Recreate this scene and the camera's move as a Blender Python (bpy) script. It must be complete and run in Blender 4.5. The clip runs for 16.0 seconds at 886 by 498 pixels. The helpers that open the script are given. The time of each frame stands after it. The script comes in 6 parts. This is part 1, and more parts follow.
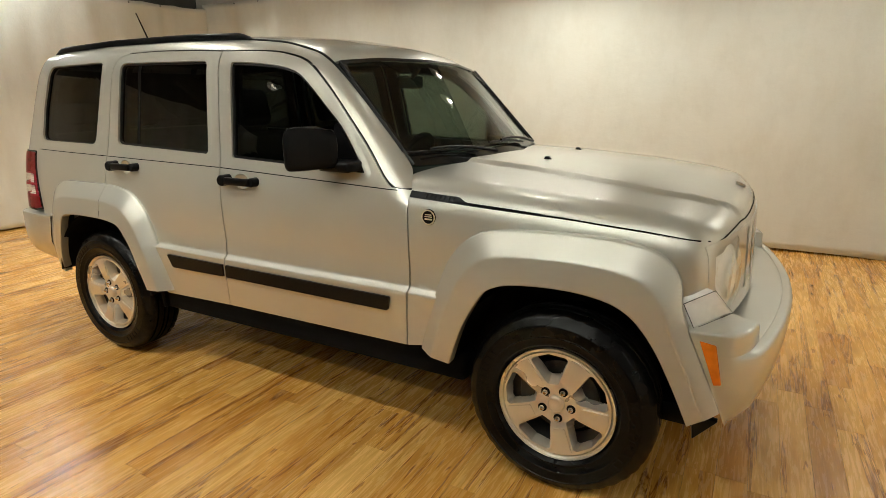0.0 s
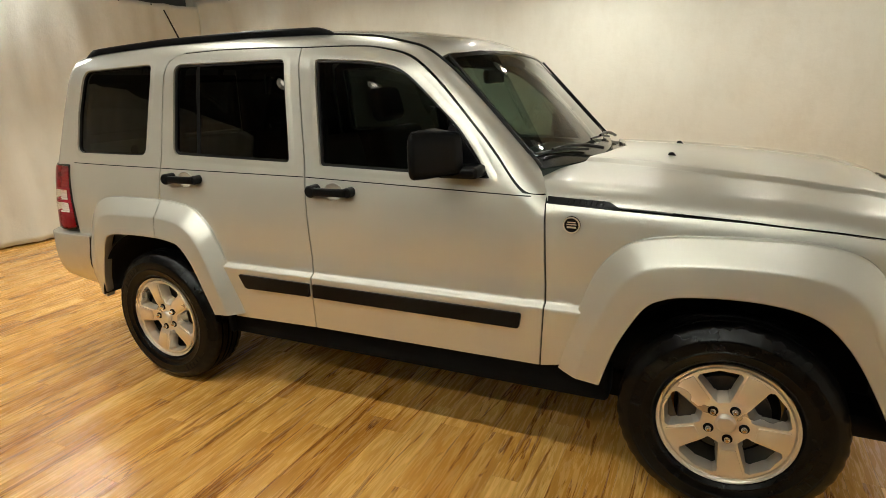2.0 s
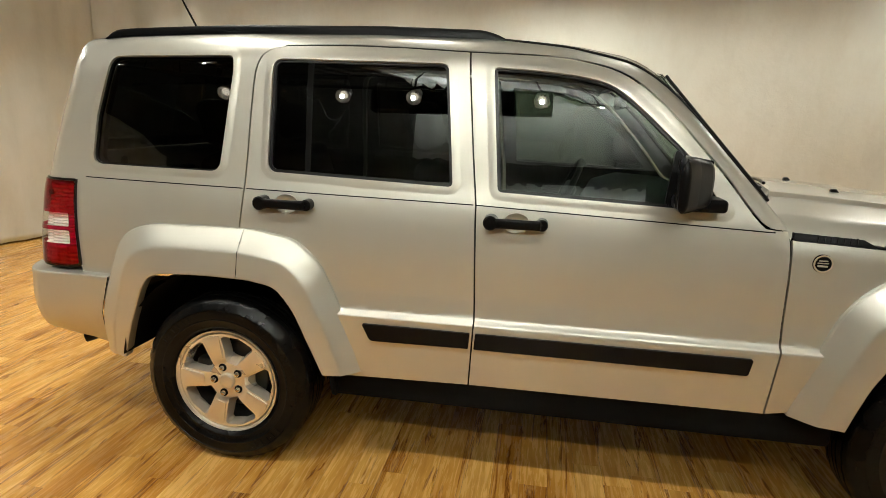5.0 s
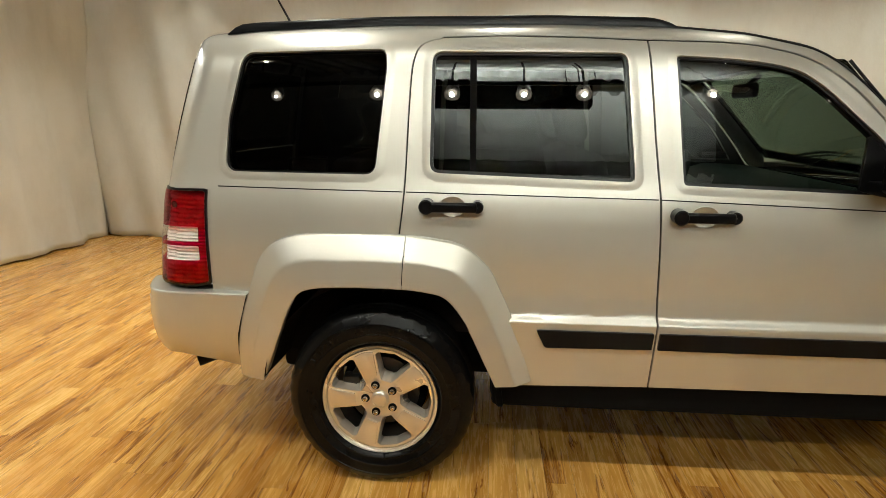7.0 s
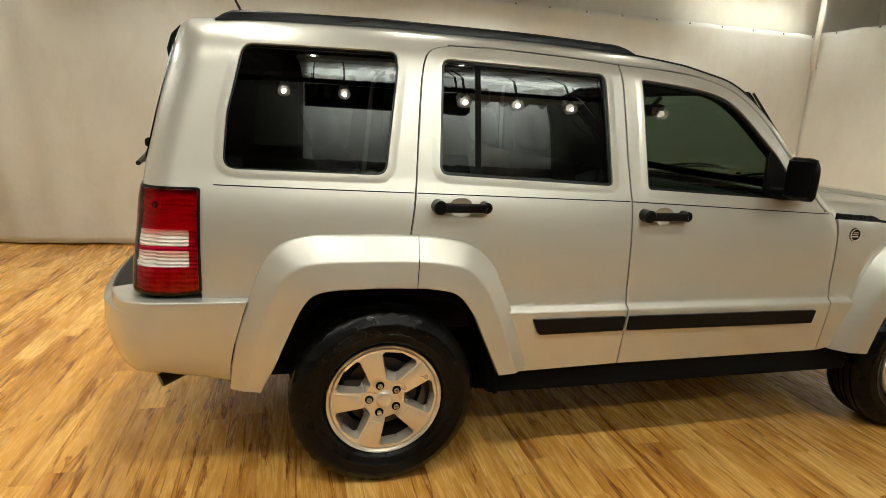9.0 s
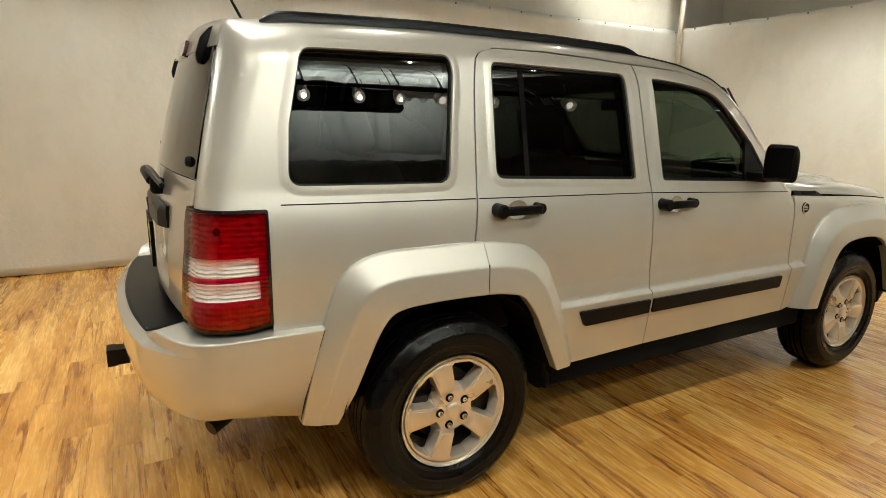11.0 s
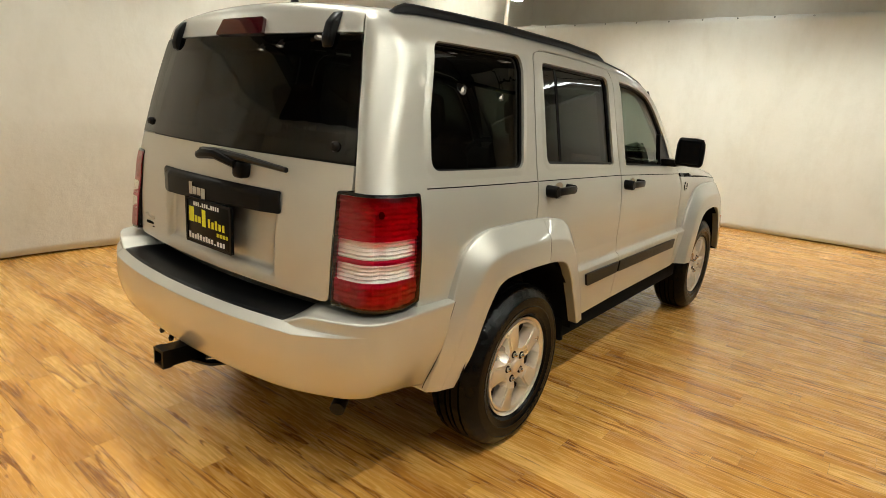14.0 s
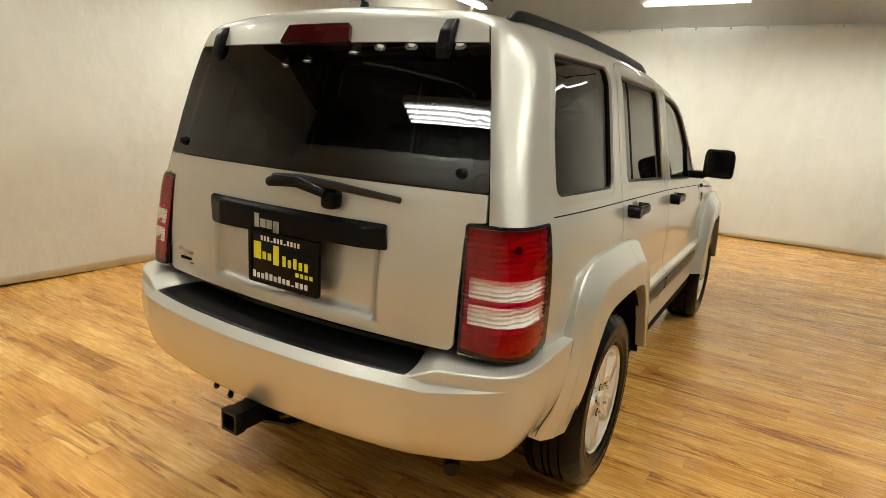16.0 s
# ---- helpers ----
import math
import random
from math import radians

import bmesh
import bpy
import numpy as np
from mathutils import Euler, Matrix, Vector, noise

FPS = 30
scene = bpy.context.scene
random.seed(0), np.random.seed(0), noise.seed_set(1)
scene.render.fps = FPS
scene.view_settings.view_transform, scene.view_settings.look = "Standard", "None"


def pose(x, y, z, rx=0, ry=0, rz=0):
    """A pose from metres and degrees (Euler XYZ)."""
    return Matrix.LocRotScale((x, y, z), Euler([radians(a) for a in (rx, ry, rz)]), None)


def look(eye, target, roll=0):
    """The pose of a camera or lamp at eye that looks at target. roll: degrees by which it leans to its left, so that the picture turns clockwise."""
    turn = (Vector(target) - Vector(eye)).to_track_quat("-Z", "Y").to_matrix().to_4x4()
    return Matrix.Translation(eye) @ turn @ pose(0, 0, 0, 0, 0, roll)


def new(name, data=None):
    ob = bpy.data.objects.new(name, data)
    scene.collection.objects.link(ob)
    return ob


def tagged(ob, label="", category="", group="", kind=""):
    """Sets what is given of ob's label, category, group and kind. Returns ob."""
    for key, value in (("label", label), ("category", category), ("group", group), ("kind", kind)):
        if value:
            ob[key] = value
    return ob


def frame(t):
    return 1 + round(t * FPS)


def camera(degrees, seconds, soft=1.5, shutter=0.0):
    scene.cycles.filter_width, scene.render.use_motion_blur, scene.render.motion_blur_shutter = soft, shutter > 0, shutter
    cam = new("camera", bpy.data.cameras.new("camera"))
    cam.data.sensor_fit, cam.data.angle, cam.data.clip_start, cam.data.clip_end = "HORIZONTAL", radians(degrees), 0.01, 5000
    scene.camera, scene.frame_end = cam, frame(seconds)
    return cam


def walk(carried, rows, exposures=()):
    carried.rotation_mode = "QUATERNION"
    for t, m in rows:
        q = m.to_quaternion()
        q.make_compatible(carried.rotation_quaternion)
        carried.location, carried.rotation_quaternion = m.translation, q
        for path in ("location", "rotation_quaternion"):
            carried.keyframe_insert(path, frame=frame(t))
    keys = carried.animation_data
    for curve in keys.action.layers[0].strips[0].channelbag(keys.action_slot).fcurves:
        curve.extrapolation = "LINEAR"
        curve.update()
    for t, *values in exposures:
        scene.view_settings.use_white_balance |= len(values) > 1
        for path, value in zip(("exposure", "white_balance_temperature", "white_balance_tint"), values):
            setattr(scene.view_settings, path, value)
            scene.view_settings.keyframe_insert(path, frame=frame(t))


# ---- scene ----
cam = camera(75.5, 16.0, 0.7)
PATH = [
    (0, (3.243, -2.716, 1.467), (2.315, -1.023, 0.943), -0.4),
    (0.5, (3.082, -2.8, 1.466), (2.189, -1.082, 0.964), 0.4),
    (1, (2.897, -2.739, 1.489), (1.99, -1.028, 0.991), -0.3),
    (1.5, (2.762, -2.708, 1.491), (1.857, -1.002, 0.97), 0.4),
    (2, (2.589, -2.789, 1.486), (1.753, -1.055, 0.942), -2.1),
    (2.5, (2.393, -2.858, 1.496), (1.609, -1.097, 0.964), -1.0),
    (3, (2.167, -2.815, 1.486), (1.484, -0.995, 1.014), -0.7),
    (3.5, (1.947, -2.788, 1.473), (1.306, -0.953, 1.003), 0.9),
    (3.7, (1.84, -2.816, 1.48), (1.246, -0.972, 0.984), -0.0),
    (5.8, (0.89, -2.89, 1.434), (0.69, -0.949, 0.996), 2.6),
    (6, (0.819, -2.907, 1.434), (0.614, -0.971, 0.975), 1.5),
    (6.5, (0.598, -2.879, 1.425), (0.324, -0.944, 0.998), -0.2),
    (7, (0.402, -2.833, 1.423), (0.243, -0.894, 0.961), 0.2),
    (7.5, (0.21, -2.897, 1.409), (0.294, -0.947, 0.969), 0.3),
    (8, (0.006, -2.939, 1.413), (0.203, -1.004, 0.947), 0.7),
    (8.2, (-0.052, -2.92, 1.413), (0.204, -0.988, 0.965), 0.9),
    (10.3, (-0.837, -2.716, 1.416), (0.004, -0.959, 0.963), 2.9),
    (10.5, (-0.891, -2.664, 1.419), (-0.012, -0.921, 0.982), 1.4),
    (11, (-1.006, -2.552, 1.427), (-0.058, -0.848, 0.983), 1.3),
    (11.5, (-1.243, -2.528, 1.422), (-0.167, -0.896, 1.0), 2.3),
    (12, (-1.454, -2.477, 1.42), (-0.31, -0.898, 0.977), 1.9),
    (12.5, (-1.621, -2.309, 1.425), (-0.421, -0.761, 1.021), 0.1),
    (13, (-1.768, -2.18, 1.42), (-0.439, -0.746, 0.996), 2.5),
    (13.5, (-1.963, -2.098, 1.424), (-0.5, -0.818, 0.952), 2.6),
    (14, (-2.033, -1.998, 1.419), (-0.501, -0.803, 0.942), 4.0),
    (14.5, (-1.983, -1.792, 1.441), (-0.434, -0.608, 0.996), 2.1),
    (15, (-1.977, -1.655, 1.424), (-0.417, -0.482, 0.989), 3.6),
    (15.5, (-2.102, -1.501, 1.424), (-0.461, -0.443, 0.987), 3.1),
    (16, (-2.189, -1.383, 1.42), (-0.519, -0.376, 0.978), 3.7),
]
walk(cam, [(t, look(eye, target, roll)) for t, eye, target, roll in PATH])

# ---- world and lamps ----
world = bpy.data.worlds.new("hall_dark")
world.use_nodes = True
world.node_tree.nodes["Background"].inputs[0].default_value = (0.55, 0.5, 0.42, 1)
world.node_tree.nodes["Background"].inputs[1].default_value = 0.02
scene.world = world
scene.view_settings.exposure = -0.03

WALL_BACK, WALL_LEFT, WALL_FRONT = 3.45, -4.08, -5.6
CEILING = 4.5
WARM = (1.0, 0.99, 0.885)


def spot_lamp(name, eye, target, watts, size=95, blend=0.7, colour=WARM, radius=0.019):
    data = bpy.data.lights.new(name, "SPOT")
    data.energy, data.color, data.spot_size, data.spot_blend = watts, colour, radians(size), blend
    data.shadow_soft_size = radius
    ob = new(name, data)
    ob.matrix_world = look(eye, target)
    return ob


# the row of track heads opposite the car's side, and the row behind its tail
TRACK_SIDE = [(x, -3.6, 2.74) for x in (-1.8, -0.62, 0.05, 0.68, 1.2, 1.72, 2.28, 3.3, 4.6)]
TRACK_NOSE = [(5.3, y, 3.05) for y in (-3.0, -1.6, -0.3, 1.0)]
TRACK_BACK = [(x, 2.62, 3.0) for x in (-1.5, -0.3, 0.9, 1.35, 1.72, 2.08, 3.2, 4.4)]
TRACK_TOP = [(-0.7, 0.7, 3.2), (-0.7, -0.4, 3.2), (0.45, 0.3, 3.2), (2.0, 0.3, 3.2)]
TRACK_AISLE = [(x, -2.2, 3.3) for x in (-2.6, -1.5, -0.3, 0.9, 2.1, 3.3)]
TRACK_TAIL = [(-2.78, 3.05, 3.1), (-2.71, 2.46, 3.1), (-2.52, 1.51, 3.1), (-2.42, 1.1, 3.1), (-2.42, 0.72, 3.1), (-2.4, 0.2, 3.1)]
for px, py, pz in TRACK_SIDE:
    spot_lamp("track_light", (px, py + 0.02, pz - 0.010), (px * 0.9, -0.85, 1.42), 36, 47, 1.0)
for px, py, pz in TRACK_AISLE:
    spot_lamp("track_light", (px, py, pz - 0.02), (px, py + 0.1, 0.0), 94 if px < 0 else 64 if px < 1.5 else 36, 118, 1.0)
for px, py, pz in TRACK_TAIL:
    spot_lamp("track_light", (px + 0.01, py, pz - 0.02), (px - 0.35, py - 0.4, 0.0), 44, 92, 1.0)
for px, py, pz in TRACK_NOSE:
    spot_lamp("track_light", (px, py, pz - 0.02), (6.5, py + 0.2, 0.6), 125, 122, 1.0)
for px, py, pz in TRACK_TOP:
    spot_lamp("track_light", (px, py, pz - 0.02), (px, py, 0.0), 74 if px < 0 else 42 if px < 1 else 20, 125, 1.0)
for px, py, pz in TRACK_BACK:
    spot_lamp("track_light", (px, py, pz - 0.02), (px * 0.95, 2.3, 0.0), 50, 146, 1.0)

# ---- materials ----
def blank(name):
    m = bpy.data.materials.new(name)
    m.use_nodes = True
    nt = m.node_tree
    bsdf = nt.nodes["Principled BSDF"]
    return m, nt, bsdf


def link(nt, a, b):
    nt.links.new(a, b)


def noise_node(nt, scale, detail=3.0, rough=0.6, coords="Object", stretch=None):
    tc = nt.nodes.new("ShaderNodeTexCoord")
    tex = nt.nodes.new("ShaderNodeTexNoise")
    tex.inputs["Scale"].default_value, tex.inputs["Detail"].default_value, tex.inputs["Roughness"].default_value = scale, detail, rough
    src = tc.outputs[coords]
    if stretch:
        mp = nt.nodes.new("ShaderNodeMapping")
        mp.inputs["Scale"].default_value = stretch
        link(nt, src, mp.inputs["Vector"])
        src = mp.outputs["Vector"]
    link(nt, src, tex.inputs["Vector"])
    return tex


def ramp(nt, source, stops):
    r = nt.nodes.new("ShaderNodeValToRGB")
    r.color_ramp.elements[0].position, r.color_ramp.elements[0].color = stops[0][0], (*stops[0][1], 1)
    r.color_ramp.elements[1].position, r.color_ramp.elements[1].color = stops[-1][0], (*stops[-1][1], 1)
    for pos, col in stops[1:-1]:
        e = r.color_ramp.elements.new(pos)
        e.color = (*col, 1)
    link(nt, source, r.inputs["Fac"])
    return r.outputs["Color"]


def bump(nt, bsdf, height, strength, distance):
    b = nt.nodes.new("ShaderNodeBump")
    b.inputs["Strength"].default_value, b.inputs["Distance"].default_value = strength, distance
    link(nt, height, b.inputs["Height"])
    link(nt, b.outputs["Normal"], bsdf.inputs["Normal"])


def simple(name, col, rough=0.5, metal=0.0, vary=0.12, scale=14.0, grain=0.0, grain_scale=400.0, coat=0.0, spec=0.5):
    """A surface with slight mottling at one scale, grain at another."""
    m, nt, b = blank(name)
    b.inputs["Metallic"].default_value, b.inputs["Roughness"].default_value = metal, rough
    b.inputs["Coat Weight"].default_value, b.inputs["Coat Roughness"].default_value = coat, 0.04
    b.inputs["Specular IOR Level"].default_value = spec
    n = noise_node(nt, scale)
    lo, hi = [c * (1 - vary) for c in col], [min(1, c * (1 + vary)) for c in col]
    link(nt, ramp(nt, n.outputs["Fac"], [(0.3, lo), (0.7, hi)]), b.inputs["Base Color"])
    r = nt.nodes.new("ShaderNodeMapRange")
    r.inputs["To Min"].default_value, r.inputs["To Max"].default_value = rough * 0.88, min(1, rough * 1.12)
    link(nt, n.outputs["Fac"], r.inputs["Value"])
    link(nt, r.outputs["Result"], b.inputs["Roughness"])
    if grain:
        g = noise_node(nt, grain_scale, 2.0)
        bump(nt, b, g.outputs["Fac"], grain, 0.002)
    return m


def car_paint():
    m, nt, b = blank("silver_paint")
    b.inputs["Metallic"].default_value, b.inputs["Roughness"].default_value = 0.54, 0.37
    b.inputs["Coat Weight"].default_value, b.inputs["Coat Roughness"].default_value = 1.0, 0.025
    fleck = noise_node(nt, 1500.0, 1.0)
    wide = noise_node(nt, 3.0, 2.0)
    a = ramp(nt, fleck.outputs["Fac"], [(0.3, (0.545, 0.532, 0.472)), (0.7, (0.638, 0.625, 0.562))])
    mix = nt.nodes.new("ShaderNodeMix")
    mix.data_type, mix.blend_type = "RGBA", "MULTIPLY"
    mix.inputs["Factor"].default_value = 1.0
    link(nt, a, mix.inputs["A"])
    link(nt, ramp(nt, wide.outputs["Fac"], [(0.3, (0.95, 0.95, 0.95)), (0.7, (1, 1, 1))]), mix.inputs["B"])
    link(nt, mix.outputs["Result"], b.inputs["Base Color"])
    return m


def window_glass(name, tint, gloss_tint=(1, 1, 1), gloss_least=0.05):
    m = bpy.data.materials.new(name)
    m.use_nodes = True
    nt = m.node_tree
    nt.nodes.clear()
    out = nt.nodes.new("ShaderNodeOutputMaterial")
    clear = nt.nodes.new("ShaderNodeBsdfTransparent")
    clear.inputs["Color"].default_value = (*tint, 1)
    gloss = nt.nodes.new("ShaderNodeBsdfGlossy")
    gloss.inputs["Roughness"].default_value = 0.01
    gloss.inputs["Color"].default_value = (*gloss_tint, 1)
    # gloss rises from that of facing glass to full at a glancing view, alike from both sides of the sheet
    face = nt.nodes.new("ShaderNodeLayerWeight")
    face.inputs["Blend"].default_value = 0.5
    rise = nt.nodes.new("ShaderNodeMath")
    rise.operation = "POWER"
    rise.inputs[1].default_value = 5.0
    link(nt, face.outputs["Facing"], rise.inputs[0])
    fac = nt.nodes.new("ShaderNodeMath")
    fac.operation = "MULTIPLY_ADD"
    fac.inputs[1].default_value, fac.inputs[2].default_value = 1 - gloss_least, gloss_least
    link(nt, rise.outputs[0], fac.inputs[0])
    mix = nt.nodes.new("ShaderNodeMixShader")
    link(nt, fac.outputs[0], mix.inputs["Fac"])
    link(nt, clear.outputs["BSDF"], mix.inputs[1])
    link(nt, gloss.outputs["BSDF"], mix.inputs[2])
    link(nt, mix.outputs["Shader"], out.inputs["Surface"])
    return m


def lens(name, col, rough=0.08, facet=0.0, facet_scale=90.0, trans=0.0):
    m, nt, b = blank(name)
    n = noise_node(nt, 26.0, 2.0)
    link(nt, ramp(nt, n.outputs["Fac"], [(0.35, [c * 0.55 for c in col]), (0.65, col)]), b.inputs["Base Color"])
    b.inputs["Roughness"].default_value, b.inputs["Coat Weight"].default_value = rough, 1.0
    b.inputs["Transmission Weight"].default_value = trans
    if facet:
        tc = nt.nodes.new("ShaderNodeTexCoord")
        v = nt.nodes.new("ShaderNodeTexVoronoi")
        v.inputs["Scale"].default_value = facet_scale
        link(nt, tc.outputs["Object"], v.inputs["Vector"])
        bump(nt, b, v.outputs["Distance"], facet, 0.01)
    return m


def emitter(name, col, strength):
    m, nt, b = blank(name)
    b.inputs["Base Color"].default_value = (0.8, 0.8, 0.8, 1)
    b.inputs["Emission Color"].default_value = (*col, 1)
    b.inputs["Emission Strength"].default_value = strength
    return m


def canvas(name, lo, hi):
    m, nt, b = blank(name)
    b.inputs["Roughness"].default_value, b.inputs["Specular IOR Level"].default_value = 0.85, 0.2
    wide = noise_node(nt, 0.7, 4.0)
    stain = noise_node(nt, 3.2, 5.0, 0.7, stretch=(1, 1, 0.5))
    mix = nt.nodes.new("ShaderNodeMix")
    mix.data_type, mix.blend_type = "RGBA", "MULTIPLY"
    mix.inputs["Factor"].default_value = 1.0
    link(nt, ramp(nt, wide.outputs["Fac"], [(0.3, lo), (0.7, hi)]), mix.inputs["A"])
    link(nt, ramp(nt, stain.outputs["Fac"], [(0.3, (0.93, 0.92, 0.9)), (0.55, (1, 1, 1))]), mix.inputs["B"])
    link(nt, mix.outputs["Result"], b.inputs["Base Color"])
    weave = noise_node(nt, 9.0, 6.0, 0.65)
    bump(nt, b, weave.outputs["Fac"], 0.25, 0.02)
    return m


def strip_wood():
    """Laminate strip: tone by object or island, streaks along y, dark mineral lines and knots."""
    m, nt, b = blank("strip_wood")
    info = nt.nodes.new("ShaderNodeObjectInfo")
    geo = nt.nodes.new("ShaderNodeNewGeometry")
    add = nt.nodes.new("ShaderNodeMath")
    add.operation = "ADD"
    link(nt, info.outputs["Random"], add.inputs[0])
    link(nt, geo.outputs["Random Per Island"], add.inputs[1])
    fr = nt.nodes.new("ShaderNodeMath")
    fr.operation = "FRACT"
    link(nt, add.outputs[0], fr.inputs[0])
    tone = ramp(nt, fr.outputs[0], [(0.0, (0.565, 0.268, 0.053)), (0.3, (0.67, 0.343, 0.075)), (0.7, (0.735, 0.400, 0.098)), (1.0, (0.80, 0.470, 0.136))])
    shift = nt.nodes.new("ShaderNodeVectorMath")
    shift.operation = "MULTIPLY_ADD"
    comb = nt.nodes.new("ShaderNodeCombineXYZ")
    for k in range(3):
        link(nt, fr.outputs[0], comb.inputs[k])
    link(nt, comb.outputs[0], shift.inputs[0])
    shift.inputs[1].default_value = (37.0, 53.0, 11.0)
    link(nt, geo.outputs["Position"], shift.inputs[2])

    def streaks(scale, stretch, detail, rough, warp=0.6):
        mp = nt.nodes.new("ShaderNodeMapping")
        mp.inputs["Scale"].default_value = stretch
        link(nt, shift.outputs[0], mp.inputs["Vector"])
        t = nt.nodes.new("ShaderNodeTexNoise")
        t.inputs["Scale"].default_value, t.inputs["Detail"].default_value, t.inputs["Roughness"].default_value = scale, detail, rough
        t.inputs["Distortion"].default_value = warp
        link(nt, mp.outputs[0], t.inputs["Vector"])
        return t.outputs["Fac"]

    grain = streaks(9.0, (9.0, 0.7, 1.0), 5.0, 0.6)
    vein = streaks(1.0, (15.0, 0.95, 1.0), 5.0, 0.62, 1.0)
    patch = streaks(1.0, (7.0, 1.3, 1.0), 3.0, 0.55, 0.4)
    fleck = streaks(1.0, (26.0, 6.0, 1.0), 2.0, 0.5, 0.3)

    def over(a, c, kind="MULTIPLY"):
        mix = nt.nodes.new("ShaderNodeMix")
        mix.data_type, mix.blend_type = "RGBA", kind
        mix.inputs["Factor"].default_value = 1.0
        link(nt, a, mix.inputs["A"])
        link(nt, c, mix.inputs["B"])
        return mix.outputs["Result"]

    W, K = (1, 1, 1), (0.30, 0.19, 0.11)
    c = over(tone, ramp(nt, grain, [(0.30, (0.84, 0.77, 0.68)), (0.47, (0.97, 0.95, 0.92)), (0.55, W), (0.75, (1.10, 1.09, 1.06))]))
    c = over(c, ramp(nt, patch, [(0.0, (1.12, 1.14, 1.18)), (0.42, (1.05, 1.06, 1.08)), (0.56, (0.89, 0.84, 0.77)), (0.66, (0.73, 0.65, 0.55)), (1.0, (0.66, 0.57, 0.47))]))
    c = over(c, ramp(nt, vein, [(0.0, W), (0.565, W), (0.592, (0.60, 0.49, 0.37)), (0.604, K), (0.618, (0.55, 0.44, 0.32)), (0.66, (0.92, 0.88, 0.82)), (0.705, W), (0.716, K), (0.73, (0.72, 0.62, 0.5)), (1.0, (0.8, 0.72, 0.62))]))
    c = over(c, ramp(nt, fleck, [(0.0, W), (0.70, W), (0.735, (0.50, 0.37, 0.25)), (1.0, (0.36, 0.25, 0.17))]))
    link(nt, c, b.inputs["Base Color"])
    r = nt.nodes.new("ShaderNodeMapRange")
    r.inputs["To Min"].default_value, r.inputs["To Max"].default_value = 0.20, 0.34
    link(nt, grain, r.inputs["Value"])
    link(nt, r.outputs["Result"], b.inputs["Roughness"])
    b.inputs["Coat Weight"].default_value, b.inputs["Coat Roughness"].default_value = 0.25, 0.24
    bump(nt, b, grain, 0.12, 0.002)
    return m


PAINT = car_paint()
GAP = simple("gap_dark", (0.004, 0.004, 0.004), 0.9, spec=0.1)
PLASTIC = simple("black_plastic", (0.0045, 0.0045, 0.0048), 0.30, grain=0.06, grain_scale=700, spec=0.11)
RUBBER = simple("tyre_rubber", (0.004, 0.004, 0.004), 0.24, grain=0.05, grain_scale=300, spec=0.14)
SEAL = simple("rubber_seal", (0.006, 0.006, 0.006), 0.35, spec=0.3)
ALLOY = simple("alloy", (0.81, 0.75, 0.655), 0.28, metal=0.70, vary=0.03, scale=4.0, coat=0.5)
# inner barrel: alloy darkened, the shade deep in the wheel put into its colour
BARREL = simple("shaded_cast_alloy", (0.09, 0.085, 0.08), 0.42, metal=0.7, vary=0.08)
ROTOR = simple("worn_brake_iron", (0.06, 0.057, 0.054), 0.42, metal=0.8, vary=0.2, scale=30.0)
REFLECTOR = simple("lamp_reflector", (0.93, 0.92, 0.90), 0.25, metal=0.0, vary=0.04, scale=60.0)
CHROME = simple("chrome", (0.75, 0.74, 0.72), 0.08, metal=1.0, vary=0.03)
STEEL = simple("dull_steel", (0.055, 0.054, 0.052), 0.45, metal=0.8)
DARKSTEEL = simple("black_steel", (0.004, 0.004, 0.004), 0.4, grain=0.15, grain_scale=200, spec=0.2)
TRIM = simple("interior_trim", (0.014, 0.0145, 0.0145), 0.7, grain=0.2)
LINER = simple("headliner_cloth", (0.07, 0.068, 0.064), 0.9)
SEATCLOTH = simple("seat_cloth", (0.013, 0.013, 0.0135), 0.85, grain=0.3)
PRIVACY = window_glass("privacy_glass", (0.042, 0.048, 0.045))
FRONTGLASS = window_glass("door_glass", (0.19, 0.235, 0.205))
SCREENGLASS = window_glass("windscreen_glass", (0.46, 0.57, 0.49))
FRIT = simple("black_frit", (0.008, 0.008, 0.008), 0.12)
REDGLASS = window_glass("red_lens_glass", (0.48, 0.0005, 0.030))
CLEARGLASS = window_glass("clear_lens_glass", (0.93, 0.92, 0.88))
DULLBULB = simple("grey_bulb", (0.16, 0.14, 0.11), 0.2)
REDDARK = lens("dark_red_lens", (0.050, 0.0015, 0.004))
CORNERLENS = simple("corner_lens", (0.80, 0.78, 0.74), 0.10, vary=0.04, scale=45.0, coat=1.0)
HEADGLASS = window_glass("headlamp_glass", (0.94, 0.95, 0.93))
AMBER = simple("amber_lens", (0.72, 0.17, 0.008), 0.12, vary=0.12, scale=30.0, coat=1.0)
YELLOW = simple("yellow_print", (0.85, 0.80, 0.03), 0.5, vary=0.04)
WHITE = simple("white_print", (0.82, 0.82, 0.80), 0.5, vary=0.04)
CANVAS = canvas("cream_canvas", (0.675, 0.670, 0.605), (0.745, 0.740, 0.680))
PLASTER = canvas("cream_wall_paint", (0.66, 0.62, 0.52), (0.72, 0.68, 0.58))
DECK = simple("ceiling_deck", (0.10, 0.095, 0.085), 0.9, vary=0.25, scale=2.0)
GREYDECK = simple("grey_ceiling_deck", (0.33, 0.325, 0.30), 0.85, vary=0.2, scale=2.0)
WHITEDECK = simple("white_ceiling_deck", (0.76, 0.77, 0.74), 0.8, vary=0.1, scale=2.0)
WOOD = strip_wood()
JOINT = simple("joint_shadow", (0.19, 0.10, 0.035), 0.6)
